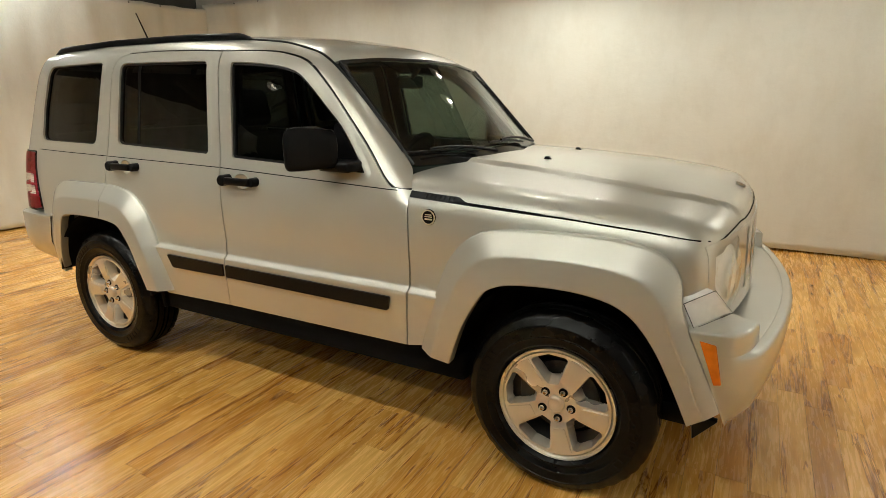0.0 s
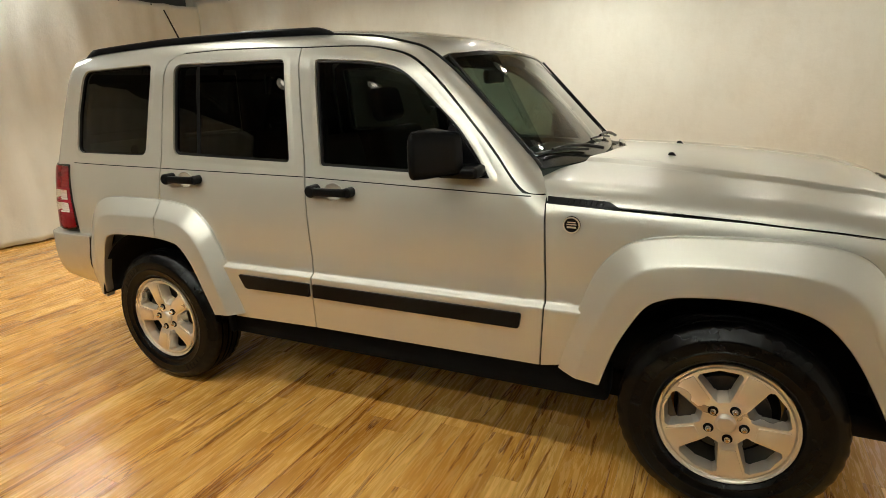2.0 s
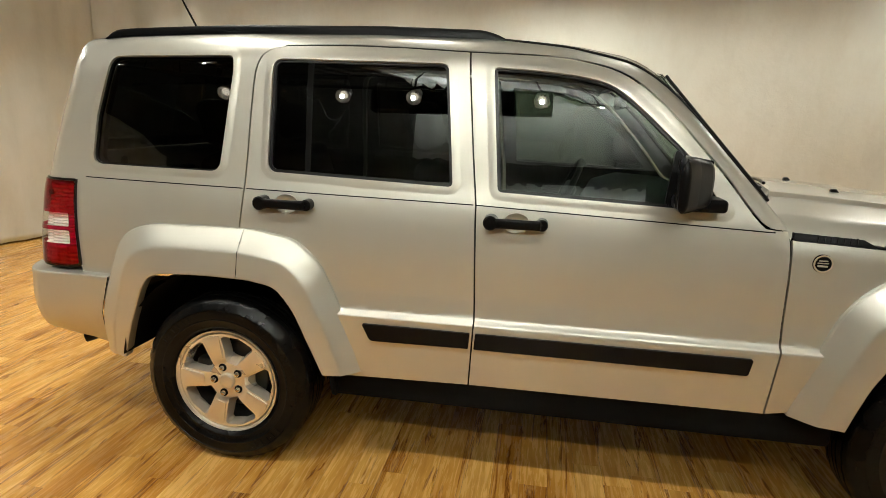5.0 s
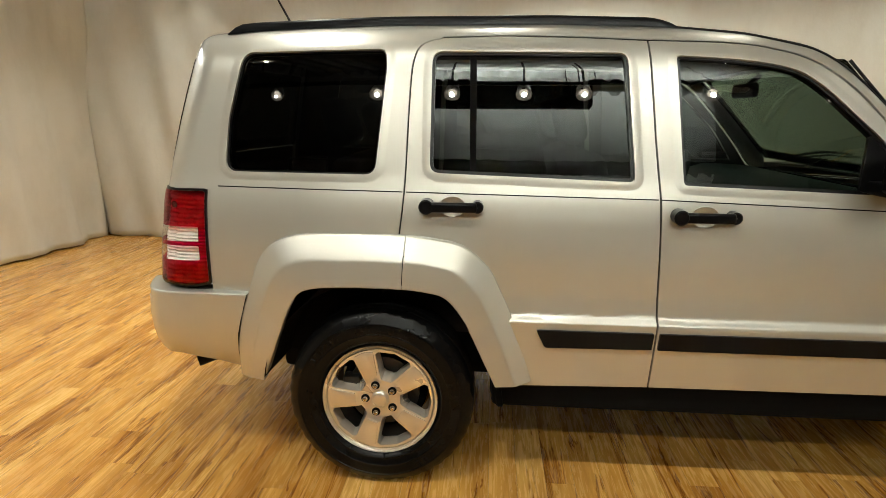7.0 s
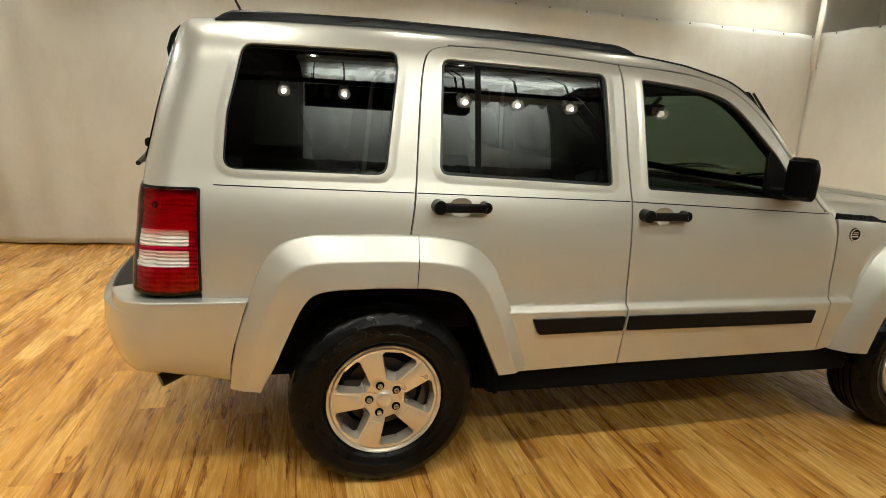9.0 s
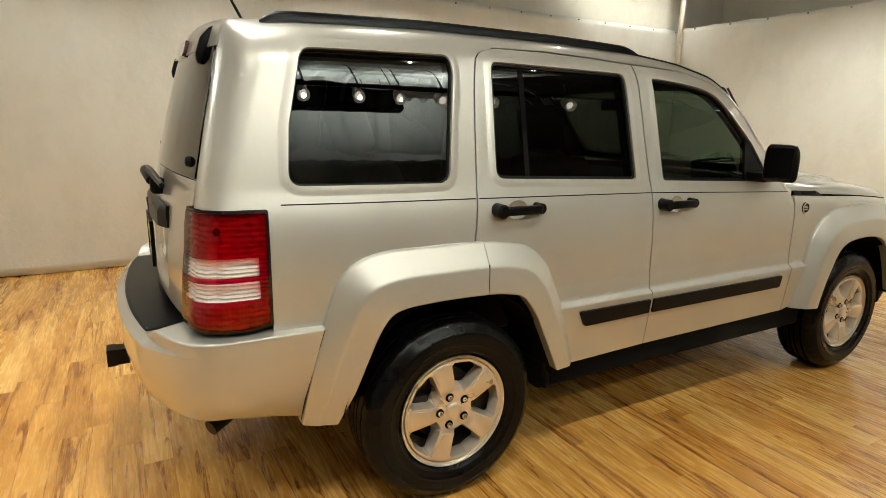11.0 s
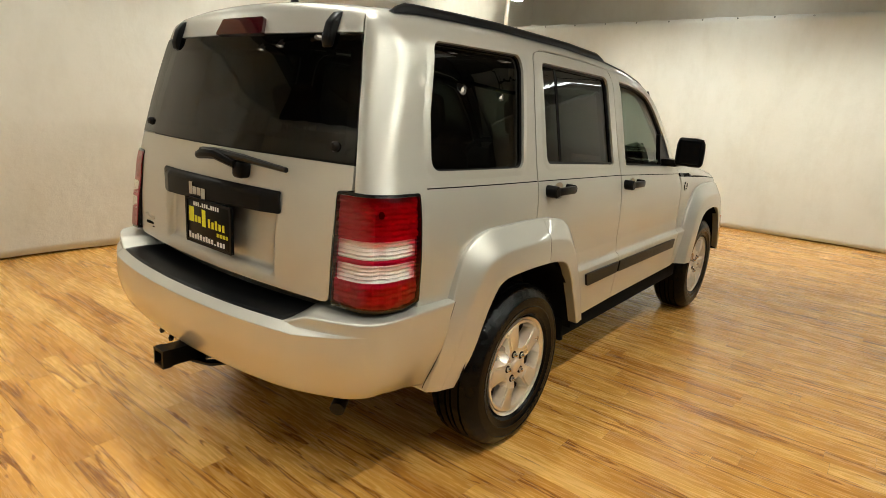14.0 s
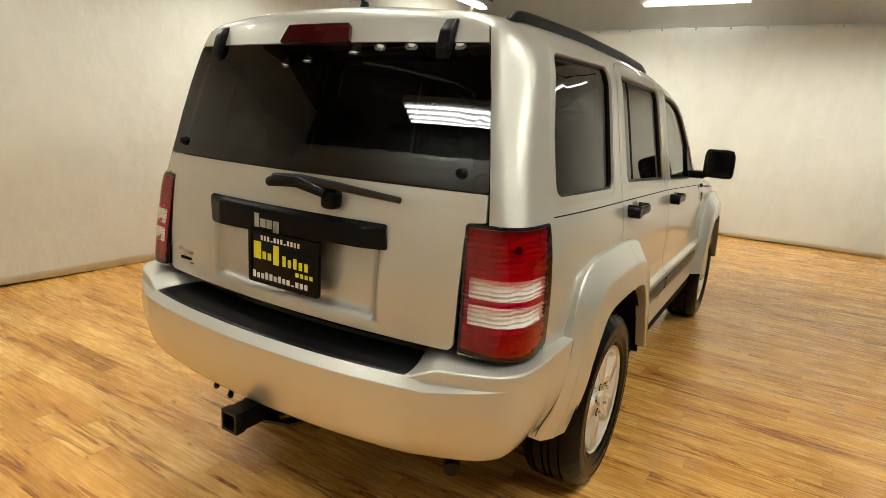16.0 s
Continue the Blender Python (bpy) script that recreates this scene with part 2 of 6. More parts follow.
LAMPGLOW = emitter("track_bulb", (1.0, 0.9, 0.72), 9.0)
TUBEGLOW = emitter("fluorescent_tube", (0.95, 1.0, 0.95), 28.0)
UPGLOW = emitter("added_uplight_tube", (0.93, 1.0, 0.93), 360.0)
WALLGLOW = emitter("wall_fluorescent_tube", (0.95, 1.0, 0.95), 15.0)
BACKGLOW = emitter("back_fluorescent_tube", (0.97, 1.0, 0.92), 32.0)
WHITEMETAL = simple("white_enamel", (0.72, 0.71, 0.68), 0.4, vary=0.05)
GREYCLOTH = canvas("grey_cloth", (0.075, 0.077, 0.072), (0.10, 0.102, 0.098))
BLACKCLOTH = simple("black_cloth", (0.008, 0.008, 0.008), 0.95)

# ---- mesh helpers ----
def part(name, data, material, parent, label=""):
    """One mesh object under a thing or a part. data: a bmesh or a mesh."""
    if isinstance(data, bmesh.types.BMesh):
        me = bpy.data.meshes.new(name)
        data.to_mesh(me)
        data.free()
    else:
        me = data
    if not me.materials:
        me.materials.append(material)
    ob = new(name, me)
    ob.parent = parent
    if label:
        tagged(ob, label)
    return ob


def thing(name, label, category, at=(0, 0, 0), group="", kind=""):
    ob = new(name)
    ob.location = at
    ob.empty_display_size = 0.1
    return tagged(ob, label, category, group, kind)


def mesh_of(name, verts, faces, normals=None, smooth=True):
    me = bpy.data.meshes.new(name)
    me.from_pydata([tuple(map(float, v)) for v in verts], [], [tuple(map(int, f)) for f in faces])
    me.update()
    if smooth:
        me.polygons.foreach_set("use_smooth", [True] * len(me.polygons))
    if normals is not None:
        me.normals_split_custom_set_from_vertices([tuple(map(float, n)) for n in normals])
    return me


def solid(bm, bevel=0.0, segments=2):
    """Bevels all edges of a closed bmesh and smooths by angle."""
    bmesh.ops.recalc_face_normals(bm, faces=bm.faces)
    if bevel:
        bmesh.ops.bevel(bm, geom=list(bm.edges), offset=bevel, segments=segments, affect="EDGES", profile=0.5, clamp_overlap=True)
    for f in bm.faces:
        f.smooth = True
    for e in bm.edges:
        if len(e.link_faces) == 2 and e.calc_face_angle(0) > radians(35):
            e.smooth = False
    return bm


def box(lo, hi, bevel=0.0, segments=2, m=None):
    bm = bmesh.new()
    bmesh.ops.create_cube(bm, size=1)
    for v in bm.verts:
        v.co = Vector([lo[k] + (v.co[k] + 0.5) * (hi[k] - lo[k]) for k in range(3)])
    solid(bm, bevel, segments)
    if m:
        bm.transform(m)
    return bm


def prism(outline, a, b, axis="y", bevel=0.0, segments=2):
    """A 2D outline drawn out from a to b along an axis."""
    def at(p, d):
        return {"x": (d, p[0], p[1]), "y": (p[0], d, p[1]), "z": (p[0], p[1], d)}[axis]
    bm = bmesh.new()
    lo = [bm.verts.new(at(p, a)) for p in outline]
    hi = [bm.verts.new(at(p, b)) for p in outline]
    bm.faces.new(lo)
    bm.faces.new(hi[::-1])
    for i in range(len(outline)):
        j = (i + 1) % len(outline)
        bm.faces.new((lo[i], hi[i], hi[j], lo[j]))
    return solid(bm, bevel, segments)


def tube(points, radius, segments=10, closed=False):
    """A round bar along a line of points."""
    pts = [Vector(p) for p in points]
    bm = bmesh.new()
    rings = []
    n = len(pts)
    up = Vector((0.13, 0.29, 0.95)).normalized()
    for i, p in enumerate(pts):
        d = (pts[(i + 1) % n] - pts[i - 1]) if closed else (pts[min(i + 1, n - 1)] - pts[max(i - 1, 0)])
        d.normalize()
        s = d.cross(up)
        s = s.normalized() if s.length > 1e-4 else d.orthogonal().normalized()
        t = s.cross(d)
        r = radius[i] if isinstance(radius, (list, tuple)) else radius
        rings.append([bm.verts.new(p + r * (math.cos(q) * s + math.sin(q) * t)) for q in [2 * math.pi * k / segments for k in range(segments)]])
    for i in range(n if closed else n - 1):
        a, b = rings[i], rings[(i + 1) % n]
        for k in range(segments):
            j = (k + 1) % segments
            bm.faces.new((a[k], a[j], b[j], b[k]))
    if not closed:
        bm.faces.new(rings[0][::-1])
        bm.faces.new(rings[-1])
    return solid(bm)


def lathe(profile, segments=48, axis="y", closed=False, cap=False):
    """Turns a profile of (radius, along) round an axis."""
    bm = bmesh.new()
    rings = []
    for r, h in profile:
        ring = []
        for k in range(segments):
            q = 2 * math.pi * k / segments
            c, s = r * math.cos(q), r * math.sin(q)
            ring.append(bm.verts.new({"y": (c, h, s), "x": (h, c, s), "z": (c, s, h)}[axis]))
        rings.append(ring)
    for a, b in zip(rings, rings[1:] + ([rings[0]] if closed else [])):
        for k in range(segments):
            j = (k + 1) % segments
            bm.faces.new((a[k], a[j], b[j], b[k]))
    if cap:
        for ring in (rings[0], rings[-1]):
            if (ring[0].co - ring[segments // 2].co).length > 1e-4:
                bm.faces.new(ring)
    bmesh.ops.remove_doubles(bm, verts=bm.verts, dist=1e-6)
    return solid(bm)


def curve(points, count):
    """Catmull-Rom through points, count samples, any dimension."""
    p = np.array(points, float)
    n = len(p)
    t = np.linspace(0, n - 1, count)
    i = np.minimum(t.astype(int), n - 2)
    f = (t - i)[:, None]
    a, b, c, d = p[np.maximum(i - 1, 0)], p[i], p[i + 1], p[np.minimum(i + 2, n - 1)]
    return 0.5 * (2 * b + (c - a) * f + (2 * a - 5 * b + 4 * c - d) * f**2 + (3 * b - a - 3 * c + d) * f**3)


def resampled(points, count):
    p = np.array(points, float)
    s = np.r_[0, np.cumsum(np.linalg.norm(np.diff(p, axis=0), axis=1))]
    q = np.linspace(0, s[-1], count)
    return np.stack([np.interp(q, s, p[:, k]) for k in range(p.shape[1])], 1)


def rounded(points, radius=0.03, step=0.03, arc=6):
    """A closed outline with its corners rounded; points of (a, b) or (a, b, radius)."""
    out = []
    n = len(points)
    for i in range(n):
        p, q, r = np.array(points[i - 1][:2]), np.array(points[i][:2]), np.array(points[(i + 1) % n][:2])
        rad = points[i][2] if len(points[i]) > 2 else radius
        u, v = p - q, r - q
        lu, lv = np.linalg.norm(u), np.linalg.norm(v)
        cosang = np.clip((u @ v) / (lu * lv), -1, 1)
        half = math.acos(cosang) / 2
        cut = min(rad / max(math.tan(half), 1e-3), 0.45 * lu, 0.45 * lv)
        if rad <= 0 or cut < 1e-4:
            out.append(q)
            continue
        a, b = q + u / lu * cut, q + v / lv * cut
        for k in range(arc + 1):
            t = k / arc
            out.append((1 - t) ** 2 * a + 2 * t * (1 - t) * q + t * t * b)
    dense = []
    for i in range(len(out)):
        a, b = out[i], out[(i + 1) % len(out)]
        m = max(1, int(np.linalg.norm(b - a) / step))
        dense += [a + (b - a) * k / m for k in range(m)]
    keep = [dense[0]]
    for q in dense[1:]:
        if np.linalg.norm(q - keep[-1]) > 1e-5:
            keep.append(q)
    return [tuple(map(float, q)) for q in keep]


def skin(name, outline, holes, to_world, spacing=0.03, cuts_a=(), cuts_b=(), thick=0.014, mirror=False, out=None):
    """A panel: an outline with holes in two coordinates, cut into a fine net, laid onto a surface, with turned-in edges."""
    bm = bmesh.new()
    for loop in [outline, *holes]:
        vs = [bm.verts.new((a, b, 0)) for a, b in loop]
        for i in range(len(vs)):
            bm.edges.new((vs[i - 1], vs[i]))
    bmesh.ops.triangle_fill(bm, use_beauty=True, use_dissolve=False, edges=bm.edges)
    pts = np.array(outline)
    for axis, extra in ((0, cuts_a), (1, cuts_b)):
        lo, hi = pts[:, axis].min(), pts[:, axis].max()
        lines = list(np.arange(lo + spacing * 0.5, hi, spacing)) + list(extra)
        no = (1, 0, 0) if axis == 0 else (0, 1, 0)
        for c in lines:
            co = (c, 0, 0) if axis == 0 else (0, c, 0)
            bmesh.ops.bisect_plane(bm, geom=bm.verts[:] + bm.edges[:] + bm.faces[:], plane_co=co, plane_no=no, dist=1e-5)
    bm.verts.index_update()
    ab = np.array([v.co[:2] for v in bm.verts])
    e = 6e-4
    P = to_world(ab[:, 0], ab[:, 1])
    N = np.cross(to_world(ab[:, 0] + e, ab[:, 1]) - to_world(ab[:, 0] - e, ab[:, 1]), to_world(ab[:, 0], ab[:, 1] + e) - to_world(ab[:, 0], ab[:, 1] - e))
    N /= np.linalg.norm(N, axis=1, keepdims=True) + 1e-12
    # outward is away from the car's middle line
    mid = P.mean(0)
    away = np.array(out) if out is not None else mid - np.array([np.clip(mid[0], 0.0, 2.6), 0, 0.9])
    if (N.mean(0) @ away) < 0:
        N = -N
    faces = []
    for f in bm.faces:
        idx = [v.index for v in f.verts]
        fn = np.cross(P[idx[1]] - P[idx[0]], P[idx[2]] - P[idx[0]])
        faces.append(idx if fn @ N[idx].mean(0) > 0 else idx[::-1])
    nf = len(faces)
    verts = [*P]
    inner = {}
    have = {}
    rim = []
    for f in faces:
        for k in range(len(f)):
            have[(f[k], f[(k + 1) % len(f)])] = True
    for (a, b) in list(have):
        if (b, a) not in have:
            ids = []
            for v in (a, b):
                if v not in inner:
                    inner[v] = (len(verts), len(verts) + 1)
                    verts.append(P[v])
                    verts.append(P[v] - N[v] * thick)
                ids.append(inner[v])
            rim.append([ids[1][0], ids[0][0], ids[0][1], ids[1][1]])
    bm.free()
    V = np.array(verts)
    if mirror:
        V = V * (1, -1, 1)
        N = N * (1, -1, 1)
        faces = [f[::-1] for f in faces]
        rim = [f[::-1] for f in rim]
    me = bpy.data.meshes.new(name)
    me.from_pydata([tuple(v) for v in V.tolist()], [], [list(map(int, f)) for f in faces + rim])
    me.update()
    me.polygons.foreach_set("use_smooth", [True] * len(me.polygons))
    loops = []
    for i, p in enumerate(me.polygons):
        for v in p.vertices:
            loops.append(tuple(N[v]) if i < nf else tuple(p.normal))
    me.normals_split_custom_set(loops)
    return me


def net(name, P, N=None, mirror=False, flip=False, closed=False):
    """A grid of points (rows, columns, 3) as a smooth sheet."""
    P = np.array(P, float)
    r, c = P.shape[:2]
    V = P.reshape(-1, 3)
    faces = []
    if N is not None:
        i, j = r // 2, c // 2
        i, j = min(i, r - 2), min(j, c - 2)
        flip = np.cross(P[i, j + 1] - P[i, j], P[i + 1, j] - P[i, j]) @ np.array(N)[i, j] < 0
    for i in range(r - 1):
        for j in range(c - (0 if closed else 1)):
            k = (j + 1) % c
            q = [i * c + j, i * c + k, (i + 1) * c + k, (i + 1) * c + j]
            faces.append(q[::-1] if flip else q)
    if mirror:
        V = V * (1, -1, 1)
        faces = [f[::-1] for f in faces]
    me = mesh_of(name, V, faces)
    if N is not None:
        N = np.array(N).reshape(-1, 3) * ((1, -1, 1) if mirror else (1, 1, 1))
        me.normals_split_custom_set_from_vertices([tuple(n) for n in N.tolist()])
    return me


def crisp(me, angle=28.0):
    """Marks the edges of a mesh that are bent by more than an angle as sharp."""
    bm = bmesh.new()
    bm.from_mesh(me)
    for e in bm.edges:
        if len(e.link_faces) == 2 and e.calc_face_angle(0) > radians(angle):
            e.smooth = False
    bm.to_mesh(me)
    bm.free()
    return me


# ---- the car's body surface ----
WZ = np.array([0.28, 0.36, 0.44, 0.60, 0.688, 0.693, 0.707, 0.712, 0.78, 0.86, 0.95, 1.05, 1.12, 1.20, 1.30, 1.45, 1.60, 1.70, 1.90])
WY = np.array([0.832, 0.842, 0.850, 0.863, 0.868, 0.8665, 0.8485, 0.8460, 0.8405, 0.842, 0.842, 0.835, 0.824, 0.803, 0.784, 0.757, 0.728, 0.706, 0.66])
TX, TZ = [-1.0, -0.9, -0.75, -0.5, 0.0, 0.6, 1.0, 1.3, 1.5, 1.65, 1.8, 2.1], [1.685, 1.712, 1.744, 1.770, 1.785, 1.785, 1.772, 1.745, 1.708, 1.667, 1.61, 1.48]
HX, HZ = [1.8, 2.1, 2.425, 2.8, 3.05, 3.17, 3.24, 3.30], [1.212, 1.202, 1.188, 1.158, 1.125, 1.095, 1.06, 1.0]
RZ, RX = [0.6, 0.78, 0.95, 1.10, 1.236, 1.40, 1.60, 1.69, 1.8], [-0.928, -0.927, -0.92, -0.905, -0.880, -0.840, -0.785, -0.755, -0.71]
BELT_X, BELT_Z = [-0.62, 0.077, 0.986, 2.05], [1.159, 1.149, 1.134, 1.096]


def smooth_table(xs, ys, n=400, passes=14):
    g = np.linspace(xs[0], xs[-1], n)
    v = np.interp(g, xs, ys)
    for _ in range(passes):
        v[1:-1] = 0.25 * v[:-2] + 0.5 * v[1:-1] + 0.25 * v[2:]
    return g, v


T_TAB, H_TAB, R_TAB = smooth_table(TX, TZ), smooth_table(HX, HZ), smooth_table(RZ, RX)
UP = WZ > 0.73
g_up = smooth_table(WZ[UP], WY[UP], 300, 30)
W_ZS, W_YS = np.r_[WZ[~UP], g_up[0]], np.r_[WY[~UP], g_up[1]]


def smax(a, b, k):
    h = np.maximum(k - np.abs(a - b), 0) / k
    return np.maximum(a, b) + h * h * k * 0.25


def half_width(x, z):
    w = np.interp(z, W_ZS, W_YS)
    w = w - 0.020 * np.maximum((-0.1 - x) / 0.56, 0) ** 2
    return w - 0.036 * np.maximum((x - 2.3) / 0.8, 0) ** 2


def screen_x(y, z):
    return 2.005 + 0.085 * (1 - (y / 0.68) ** 2) - (z - 1.185) * 0.945


def roof_z(x, y):
    return np.interp(x, *T_TAB) - 0.105 * y * y


def rear_x(y, z):
    return np.interp(z, *R_TAB) + 0.12 * y * y


def hood_z(x, y):
    a = np.abs(y)
    edge = np.interp(x, [2.05, 2.25, 2.5, 2.7, 2.9, 3.0, 3.1, 3.17, 3.25], [0.39, 0.412, 0.452, 0.478, 0.494, 0.492, 0.472, 0.44, 0.39])
    s = np.clip((edge + 0.026 - a) / 0.034, 0, 1)
    return np.interp(x, *H_TAB) - 0.062 * a**2 - 0.03 * a**4 + 0.016 * (s * s * (3 - 2 * s) - 1)


def cabin(x, y, z):
    f = smax((np.abs(y) - half_width(x, z)) * 0.985, z - roof_z(x, y), 0.16)
    rear = rear_x(y, z)
    f = smax(f, (rear - x) * 0.96, 0.03)
    # flat chamfer down the rear corner
    f = smax(f, 0.62 * (rear_x(0.72, z) - x) + 0.78 * (np.abs(y) - half_width(-0.75, z)) + 0.040, 0.022)
    return smax(f, (x - screen_x(y, z)) * 0.72, 0.07)


def nose(x, y, z):
    f = smax((np.abs(y) - half_width(x, z)) * 0.985, z - hood_z(x, y), 0.11)
    return smax(f, x - (3.275 - 0.19 * y * y - 0.05 * (z - 0.8)), 0.07)


def shoot(f, o, d, reach=1.6):
    """Where rays from inside points o along d leave the surface."""
    lo, hi = np.zeros(len(o)), np.full(len(o), reach)
    for _ in range(30):
        m = 0.5 * (lo + hi)
        p = o + d * m[:, None]
        out = f(p[:, 0], p[:, 1], p[:, 2]) > 0
        hi, lo = np.where(out, m, hi), np.where(out, lo, m)
    return o + d * (0.5 * (lo + hi))[:, None]


def grad(f, p):
    e = 1e-4
    g = np.stack([f(*(p + e * np.eye(3)[k]).T) - f(*(p - e * np.eye(3)[k]).T) for k in range(3)], -1)
    return g / (np.linalg.norm(g, axis=-1, keepdims=True) + 1e-12)


def settle(f, p, rounds=8):
    p = np.array(p, float).reshape(-1, 3)
    for _ in range(rounds):
        p = p - grad(f, p) * f(*p.T)[:, None]
    return p


CORNER_X, CORNER_Y, CORNER_R = -0.6, -0.5, 0.33


def flank(f, off=0.0):
    """The side surface in (u, z): u is x, and runs round the rear corner behind CORNER_X."""
    def lay(u, z):
        th = np.maximum(CORNER_X - u, 0) / CORNER_R
        o = np.stack([np.where(u > CORNER_X, u, CORNER_X), np.full_like(u, CORNER_Y), z], -1)
        d = np.stack([-np.sin(th), -np.cos(th), np.zeros_like(u)], -1)
        p = shoot(f, o, d)
        lift = off(u, z) if callable(off) else np.full(len(p), off)
        return p + d * lift[:, None]
    return lay


def tail(f, off=0.0, dent=None):
    """The rear surface in (y, z)."""
    def lay(y, z):
        o = np.stack([np.full_like(y, -0.3), y, z], -1)
        d = np.tile([-1.0, 0, 0], (len(y), 1))
        p = shoot(f, o, d)
        lift = off - (dent(y, z) if dent else 0)
        return p + d * np.reshape(np.broadcast_to(lift, y.shape), (-1, 1))
    return lay


def top(f, off=0.0):
    def lay(x, y):
        o = np.stack([x, y, np.full_like(x, 0.95)], -1)
        return shoot(f, o, np.tile([0, 0, 1.0], (len(x), 1))) + np.array([0, 0, off])
    return lay


# how far the flanks draw in towards their lower edge behind the rear wheels
def tuck(z):
    return np.interp(z, [0.41, 0.47, 0.53, 0.60, 0.77], [0.070, 0.056, 0.038, 0.029, 0.022])


def rear_joint(z):
    return np.interp(z, [0.418, 0.52, 0.62, 0.77], [-0.562, -0.555, -0.537, -0.490])


# ---- the car ----
car = thing("sport_utility_car", "silver-beige four-door off-road car parked on the wooden floor", "car")

# outlines on the side, as (x, z)
FLARE_RO = [(-0.562, 0.418), (-0.537, 0.61), (-0.49, 0.77), (-0.425, 0.925), (-0.31, 0.988), (-0.12, 0.997), (0.08, 0.997), (0.20, 0.988), (0.31, 0.962), (0.40, 0.885), (0.445, 0.80), (0.488, 0.704), (0.53, 0.58), (0.567, 0.456)]
FLARE_RI = [(-0.452, 0.416), (-0.405, 0.52), (-0.365, 0.62), (-0.306, 0.752), (-0.245, 0.803), (-0.09, 0.815), (0.075, 0.814), (0.17, 0.806), (0.25, 0.784), (0.312, 0.71), (0.345, 0.645), (0.375, 0.58), (0.405, 0.515), (0.432, 0.456)]
FLARE_FO = [(2.118, 0.458), (2.150, 0.58), (2.182, 0.69), (2.245, 0.85), (2.33, 0.945), (2.43, 0.985), (2.62, 1.001), (2.82, 1.000), (2.955, 0.984), (3.035, 0.945), (3.078, 0.88), (3.090, 0.80), (3.128, 0.71), (3.18, 0.60), (3.232, 0.475)]
FLARE_FI = [(2.281, 0.450), (2.310, 0.545), (2.345, 0.635), (2.415, 0.755), (2.475, 0.795), (2.54, 0.810), (2.65, 0.818), (2.76, 0.815), (2.86, 0.798), (2.93, 0.765), (2.985, 0.71), (3.03, 0.645), (3.068, 0.575), (3.105, 0.50), (3.142, 0.418)]
RO, RI = curve(FLARE_RO, 79), curve(FLARE_RI, 79)
FO, FI = curve(FLARE_FO, 79), curve(FLARE_FI, 79)
RMID, FMID = 0.5 * (RO + RI), 0.5 * (FO + FI)
SEAM = 37  # where the rear flare is parted between quarter and door


def soft(points, n):
    return [tuple(p) for p in curve(points, n).tolist()]


DOOR_R_BACK = soft([(0.083, 1.0), (0.100, 1.16), (0.113, 1.45), (0.126, 1.60), (0.158, 1.662), (0.232, 1.684)], 30)
QWIN = rounded([(-0.502, 1.636, 0.05), (0.024, 1.646, 0.045), (0.030, 1.585, 0.1), (-0.011, 1.207, 0.045), (-0.573, 1.213, 0.045), (-0.557, 1.40, 0.05)], step=0.025)
RWIN = rounded([(0.190, 1.636, 0.04), (0.862, 1.628, 0.035), (0.903, 1.192, 0.02), (0.186, 1.216, 0.04)], step=0.025)
FWIN_TOP = soft([(1.06, 1.6165), (1.23, 1.605), (1.39, 1.580), (1.49, 1.531), (1.64, 1.400), (1.72, 1.322), (1.825, 1.178)], 26)
FWIN = rounded([(1.026, 1.618, 0.025)] + [(a, b, 0) for a, b in FWIN_TOP] + [(1.842, 1.154, 0.01), (1.066, 1.183, 0.02)], step=0.025)


def inset(loop, d):
    """The outline moved inwards by d."""
    P = np.array(loop)
    t = np.roll(P, -1, 0) - np.roll(P, 1, 0)
    t /= np.linalg.norm(t, axis=1, keepdims=True)
    n = np.stack([-t[:, 1], t[:, 0]], 1)
    area = 0.5 * np.sum(P[:, 0] * np.roll(P[:, 1], -1) - np.roll(P[:, 0], -1) * P[:, 1])
    return [tuple(p) for p in (P + n * d * (1 if area > 0 else -1)).tolist()]


def lip(loop):
    """Height of the soft raised rim round a window: full at the glass, none 36 mm away."""
    A = np.array(loop)
    B = np.roll(A, -1, 0)

    def rise(u, z):
        P = np.stack([u, z], 1)[:, None]
        t = np.clip(((P - A) * (B - A)).sum(-1) / (((B - A) ** 2).sum(-1) + 1e-12), 0, 1)
        d = np.linalg.norm(P - (A + (B - A) * t[..., None]), axis=-1).min(1)
        s = np.clip((d - 0.006) / 0.030, 0, 1)
        return 0.0036 * (1 - s * s * (3 - 2 * s)) - 0.0004
    return rise


REAR_DOOR = DOOR_R_BACK + [(0.45, 1.687), (0.70, 1.681), (0.932, 1.669), (0.965, 1.33), (0.988, 1.134), (1.002, 0.722), (1.003, 0.70), (0.992, 0.446), (0.51, 0.433)] + [tuple(p) for p in RMID[::-1][2:78 - SEAM:2].tolist()] + [(0.083, 0.93)]
REAR_DOOR = rounded([(a, b, 0) for a, b in REAR_DOOR], 0, 0.03)
DOOR_F_TOP = [(1.21, 1.660), (1.35, 1.641), (1.48, 1.600), (1.61, 1.503), (1.745, 1.362), (1.84, 1.256), (1.925, 1.150), (1.968, 1.108)]
FRONT_DOOR = [(0.938, 1.669)] + soft([(0.938, 1.669)] + DOOR_F_TOP, 40)[1:] + [(2.049, 1.098), (2.060, 0.722), (2.060, 0.70), (2.044, 0.453), (0.998, 0.446), (1.009, 0.70), (1.008, 0.722), (0.994, 1.134), (0.971, 1.33)]
FRONT_DOOR = rounded([(a, b, 0) for a, b in FRONT_DOOR], 0, 0.03)
U_END = -0.881
